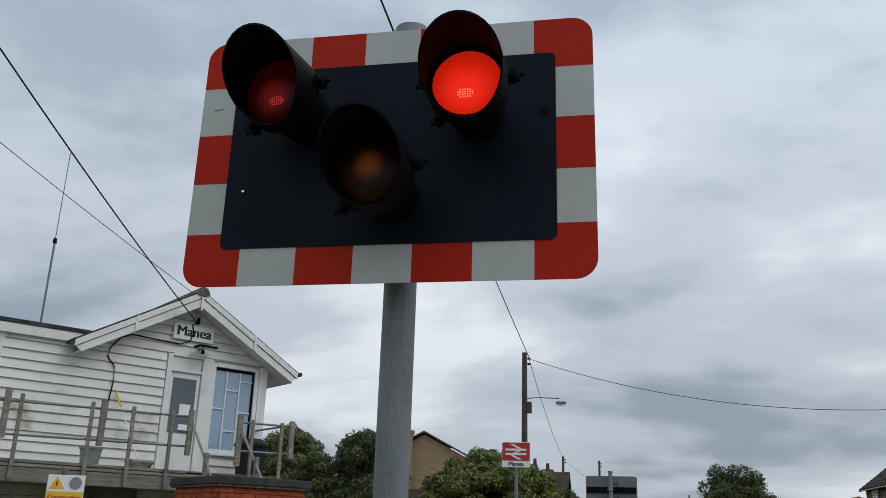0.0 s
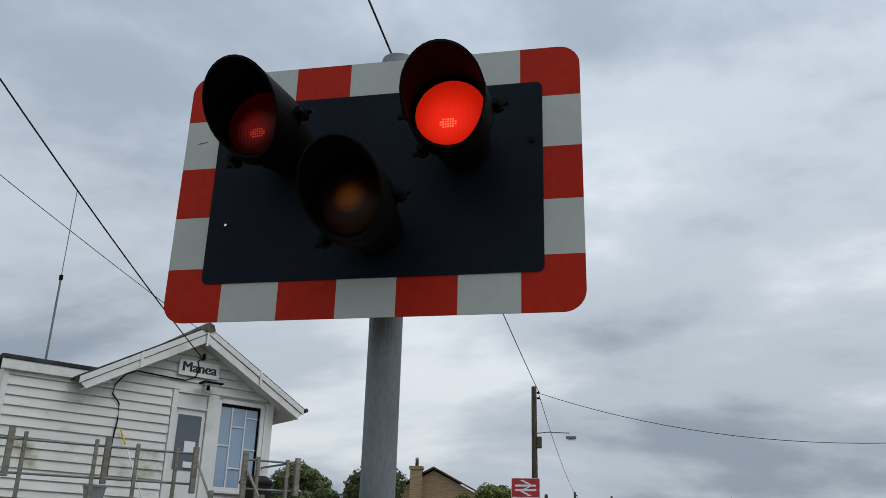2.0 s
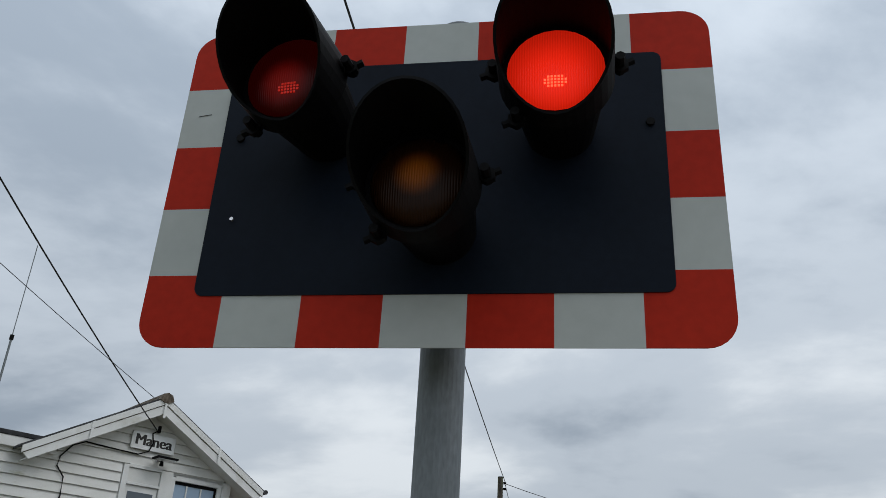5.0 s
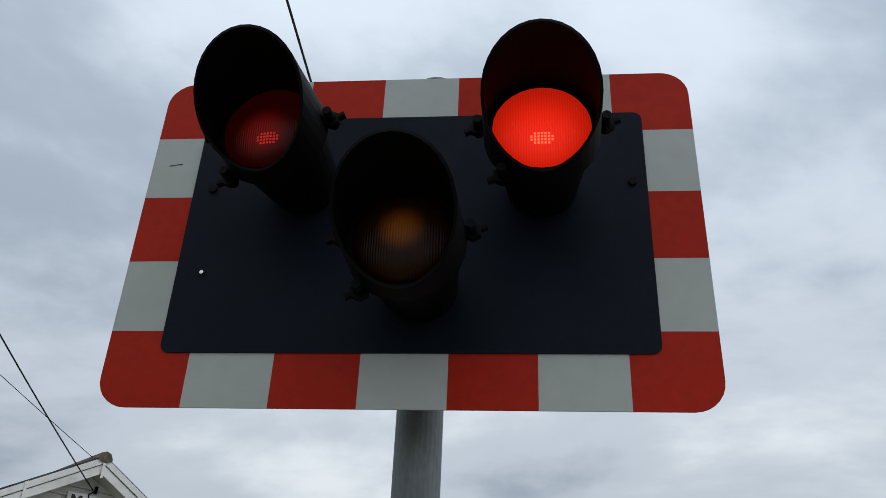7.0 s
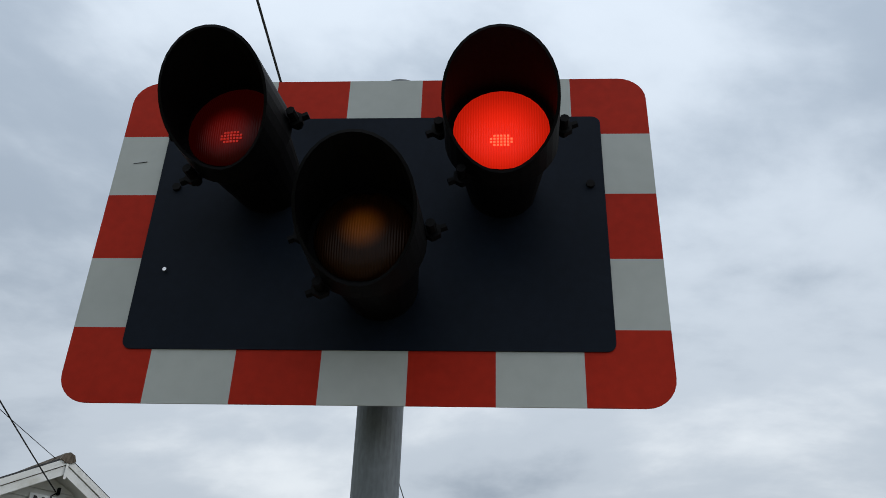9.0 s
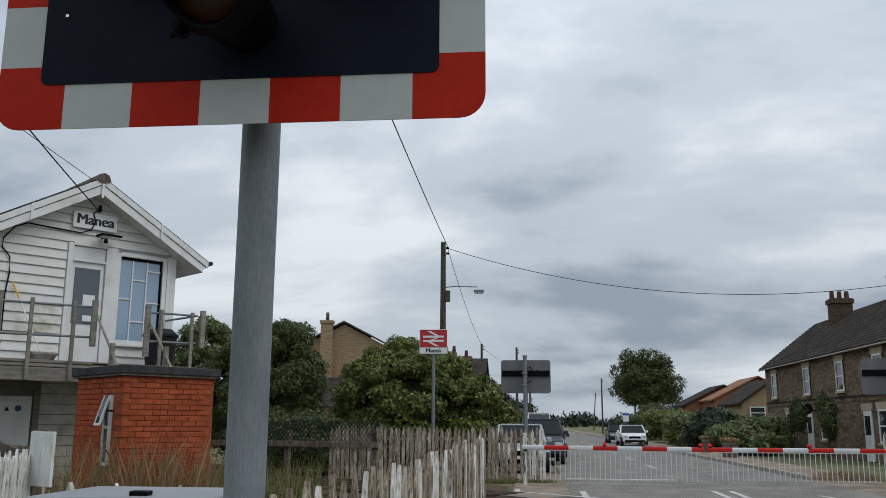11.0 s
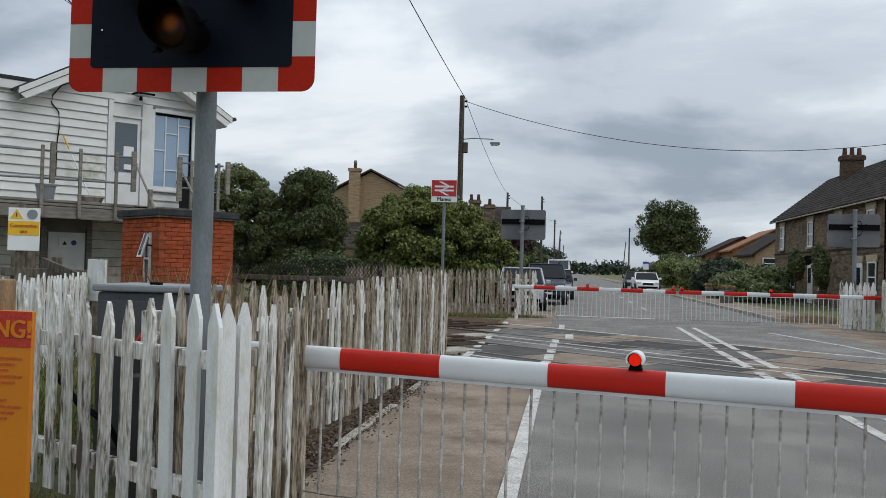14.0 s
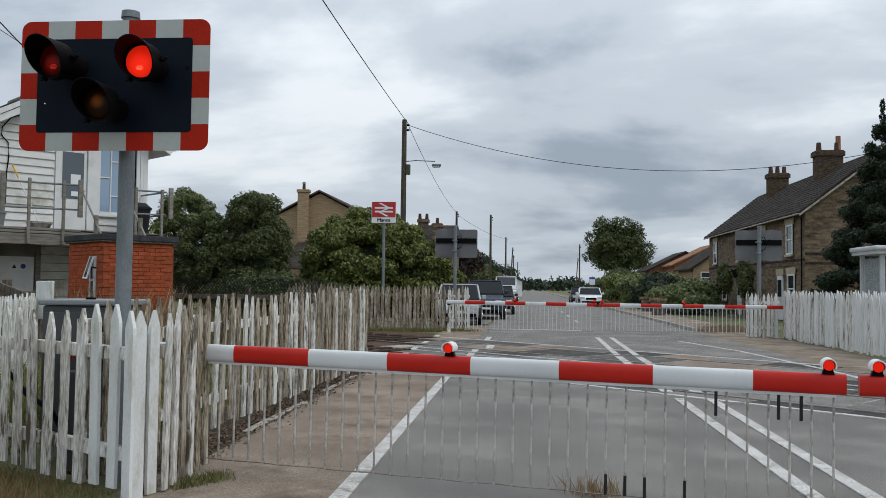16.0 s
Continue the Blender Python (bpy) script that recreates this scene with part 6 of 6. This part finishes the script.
for x, y, w, e, r, m, brick in ((15.5, 85, 7.2, 3.3, 5.15, ROOFTILE, ORANGEBRICK), (17.0, 79, 7.7, 3.7, 5.65, ORANGETILE, ORANGEBRICK), (16.15, 65, 4.6, 3.05, 4.75, ROOFTILE, BUFFBRICK)):
    b = thing("bungalow", "low brick bungalow with a pitched roof beyond the hedge", "house", pose(x, y, 0), "houses")
    part("wall", prism([(0, -0.2), (w, -0.2), (w, e), (w / 2, r - 0.1), (0, e)], 0, 7), brick, b)
    for s in (-0.3, w + 0.3):
        part("roof", prism([(w / 2, r), (s, e - 0.14), (s, e + 0.0), (w / 2, r + 0.12)], -0.3, 7.3), m, b)
    sash_window(b, w * 0.12, w * 0.36, 1.9, 2.8, 0.0, pose(0, -0.03, 0))
    sash_window(b, w * 0.6, w * 0.8, 0.9, 2.0, 0.0, pose(0, -0.03, 0))
for k, (x, y, w, h) in enumerate(((-4.5, 128, 7, 3.6), (24, 190, 12, 3.4), (36, 215, 14, 3.6), (-3.2, 205, 5, 4.2))):
    b = thing("far_shed", "small pale building far down the road", "house", pose(x, y, 0), "houses")
    part("wall", prism([(0, -0.2), (w, -0.2), (w, h * 0.65), (w / 2, h), (0, h * 0.65)], 0, 8), WHITETRIM if k in (0, 3) else KERB, b)
    for s in (0, 1):
        e = -0.2 if s == 0 else w + 0.2
        part("roof", prism([(w / 2, h + 0.1), (e, h * 0.62), (e, h * 0.66), (w / 2, h + 0.2)], -0.2, 8.2), FELT, b)

shelter = thing("bus_shelter", "grey framed glass shelter behind the white fence", "shelter", pose(11.72, 16.8, 0))
for x, y in ((0, 0), (1.8, 0), (0, 1.3), (1.8, 1.3)):
    part("post", box(x - 0.05, x + 0.05, y - 0.05, y + 0.05, -0.1, 2.42, 0.008), PALEFRAME, shelter)
part("roof", box(-0.25, 2.05, -0.25, 1.55, 2.42, 2.54, 0.04), PALEFRAME, shelter)
part("fascia", box(-0.2, 2.0, -0.2, 1.5, 2.33, 2.419, 0.01), PALEFRAME, shelter)
for x0, x1, y0, y1 in ((0.06, 1.74, 1.29, 1.31), (-0.01, 0.01, 0.06, 1.24), (1.79, 1.81, 0.06, 1.24)):
    part("glass_pane", box(x0, x1, y0, y1, 0.3, 2.25), CLEARGLASS, shelter)
part("rail", box(-0.03, 0.03, 0.06, 1.24, 1.2, 1.26), PALEFRAME, shelter)


# ---- vehicles ----
def vehicle(name, label, at, paint, L, Wd, H, kind, group="parked vehicles"):
    """A car whose front faces -y at local y = 0."""
    ob = thing(name, label, "car", at, group)
    prof = {
        "saloon": ([(0.0, 0.28), (0.02, 0.58), (0.25, 0.74), (1.15, 0.90), (L - 0.75, 0.98), (L - 0.05, 0.92), (L, 0.55), (L - 0.05, 0.28)], [(1.1, 0.90), (1.85, H), (L - 1.55, H), (L - 0.7, 0.97)]),
        "mpv": ([(0.0, 0.28), (0.02, 0.66), (0.22, 0.90), (0.95, 1.08), (L - 0.15, 1.12), (L, 0.6), (L - 0.05, 0.28)], [(0.9, 1.08), (1.7, H), (L - 0.5, H), (L - 0.12, 1.1)]),
        "van": ([(0.0, 0.35), (0.0, 0.9), (0.12, 1.1), (0.5, 1.2), (L - 0.02, 1.25), (L, 0.4)], [(0.45, 1.2), (0.95, H), (L - 0.05, H), (L - 0.03, 1.22)]),
    }[kind]
    w = Wd / 2

    def loft(pts, w0, w1, zc):
        bm = bmesh.new()
        zs = [p[1] for p in pts]
        lo, hi = min(zs), max(zs)
        ring = []
        for s in (-1, 1):
            ring.append([bm.verts.new((s * (w0 + (w1 - w0) * (z - lo) / (hi - lo)) * (1 - 0.16 * max(0.0, 1 - y / 0.7) ** 1.5), y, z)) for y, z in pts])
        n = len(pts)
        bm.faces.new(ring[0])
        bm.faces.new(ring[1][::-1])
        for i in range(n):
            bm.faces.new((ring[0][i], ring[0][(i + 1) % n], ring[1][(i + 1) % n], ring[1][i]))
        bmesh.ops.recalc_face_normals(bm, faces=bm.faces)
        bmesh.ops.bevel(bm, geom=list(bm.edges), offset=0.085, segments=3, profile=0.55, affect="EDGES", clamp_overlap=True)
        return bm

    body = part("body", loft(prof[0], w, w * 0.96, 0), paint, ob)
    cabin = part("cabin", loft(prof[1], w * 0.93, w * 0.78, 0), paint if kind == "van" else CARGLASS, ob, "painted upper body" if kind == "van" else "tinted glazing")
    if kind == "van":
        part("windscreen", prism([(0.52, 1.25), (0.90, H - 0.1), (0.88, H - 0.09), (0.49, 1.26)], -w * 0.76, w * 0.76, "x"), PANEDARK, ob)
    y0, y1 = prof[1][1][0], prof[1][2][0]
    part("roof", box(-w * 0.76, w * 0.76, y0 - 0.05, y1 + 0.05, H - 0.045, H + 0.02, 0.03), paint, ob)
    for s in (-1, 1):
        part("pillar", tube([(s * w * 0.93, prof[1][0][0] + 0.02, prof[1][0][1]), (s * w * 0.79, y0, H - 0.02)], 0.04), paint, ob)
        part("pillar", tube([(s * w * 0.86, (y0 + y1) / 2 + 0.2, prof[1][0][1] + 0.02), (s * w * 0.8, (y0 + y1) / 2 + 0.2, H - 0.02)], 0.035), paint, ob)
        hl = part("headlight", box(*sorted((s * w * 0.50, s * w * 0.84)), 0.02, 0.25, prof[0][1][1] + 0.0, prof[0][1][1] + 0.16, 0.03), HEADLAMP, ob, "clear headlamp")
        part("door_mirror", box(*sorted((s * w * 0.98, s * (w + 0.16))), prof[1][0][0] + 0.25, prof[1][0][0] + 0.37, prof[1][0][1] + 0.02, prof[1][0][1] + 0.17, 0.03), paint, ob)
        for y in (0.85, L - 0.85):
            wh = part("wheel", rod((s * (w - 0.2), y, 0.31), (s * (w + 0.01), y, 0.31), 0.31, seg=22), RUBBER, ob, "black tyre")
            part("rim", rod((s * (w - 0.02), y, 0.31), (s * (w + 0.022), y, 0.31), 0.2, 0.18, 16), CHROME, wh)
    part("grille", box(-w * 0.42, w * 0.42, -0.02, 0.06, 0.52, 0.68, 0.015), BLACK, ob)
    part("lower_intake", box(-w * 0.75, w * 0.75, -0.02, 0.06, 0.3, 0.42, 0.015), BLACK, ob)
    part("number_plate", box(-0.26, 0.26, -0.035, -0.021, 0.44, 0.53), PLAINWHITE, ob, "plain white number plate")
    for s in (-1, 1):
        part("taillight", box(*sorted((s * w * 0.62, s * w * 0.92)), L - 0.08, L + 0.01, 0.66, 0.86, 0.02), BOOMRED, ob)
    if kind == "mpv":
        for s in (-1, 1):
            part("roof_bar", rod((s * w * 0.66, y0 + 0.1, H + 0.06), (s * w * 0.66, y1, H + 0.06), 0.025), BLACK, ob)
    return ob


vehicle("silver_car", "silver hatchback parked behind the far fence", pose(0.5, 25.8, 0, 0, 0, 3), SILVER, 4.1, 1.72, 1.48, "saloon")
vehicle("dark_people_carrier", "dark blue people carrier parked facing the crossing", pose(1.2, 31.5, 0, 0, 0, 2), NAVY, 4.4, 1.75, 1.68, "mpv")
vehicle("dark_car", "dark parked car behind the people carrier", pose(1.5, 38.5, 0), DARKCAR, 4.2, 1.75, 1.45, "saloon")
vehicle("white_van", "white van parked on the roadside", pose(1.35, 66, 0), WHITECAR, 5.2, 2.0, 2.3, "van")
vehicle("white_saloon", "white saloon car waiting in the road", pose(7.85, 60.5, 0), WHITECAR, 4.6, 1.85, 1.42, "saloon")
vehicle("grey_car", "dark grey car behind the white saloon", pose(7.7, 69.0, 0), DARKCAR, 4.3, 1.8, 1.48, "saloon")
for k, (x, y) in enumerate(((9.5, 38.5), (10.0, 46.0))):
    t = thing("barrel_planter", "brown wooden barrel planter with pale plants", "planter", pose(x, y, 0.1), "planters")
    part("barrel", rod((0, 0, 0), (0, 0, 0.7), 0.32, 0.36, 18), OLDWOOD, t)
    part("hoop", rod((0, 0, 0.55), (0, 0, 0.62), 0.37, 0.37, 18), STEEL, t)
    leaves("plants", [(0, 0, 0.74, 0.42, 0.42, 0.1)], 400, 0.07, STRAW, t, 90 + k)
roadsign = thing("blue_sign", "small blue and white sign on a post", "sign", pose(9.7, 84, 0))
part("post", rod((0, 0, -0.1), (0, 0, 2.6), 0.04), GALV, roadsign)
part("panel", box(-0.3, 0.3, -0.06, -0.042, 1.7, 2.5, 0.004), BLUE, roadsign)
part("white_field", box(-0.27, 0.27, -0.066, -0.0605, 1.73, 2.3), PLAINWHITE, roadsign)

# ---- bricks of the hut ----
bl, bh = 0.215, 0.065
bm = box(-bl / 2, bl / 2, -0.0125, 0.0, 0, bh)
bmesh.ops.bevel(bm, geom=[e for e in bm.edges if all(v.co.y < -0.01 for v in e.verts)], offset=0.004, segments=1, affect="EDGES")
proto = part("brick", bm, REDBRICK, hut)
proto.matrix_basis = Matrix.Translation((bl / 2, 0.012, HH - 0.075 - 0.04))
rest = bmesh.new()
rb = random.Random(4)
for row in range(28):
    z = HH - 0.04 - 0.075 * (row + 1)
    off = 0 if row % 2 == 0 else -0.1125
    for k in range(8):
        x = off + 0.225 * k + bl / 2
        j = rb.uniform(-0.003, 0.003)
        if -0.02 <= x - bl / 2 and x + bl / 2 <= HW + 0.03 and not (row == 0 and k == 0):
            if row < 22:
                again("brick", proto, Matrix.Translation((x, 0.012 + j, z)), hut)
            else:
                box(x - bl / 2, x + bl / 2, j, 0.012 + j, z, z + bh, bm=rest)
        y = off + 0.225 * k + bl / 2
        if -0.02 <= y - bl / 2 and y + bl / 2 <= HD + 0.03 and not (0.14 < y < 0.66 and 0.85 < z < 1.9):
            if row < 21:
                again("brick", proto, Matrix.Translation((0.012 + j, y, z)) @ Matrix.Rotation(radians(-90), 4, "Z"), hut)
            else:
                box(j, 0.012 + j, y - bl / 2, y + bl / 2, z, z + bh, bm=rest)
o = part("brickwork", rest, REDBRICK, hut)
o["kind"] = "stuff"
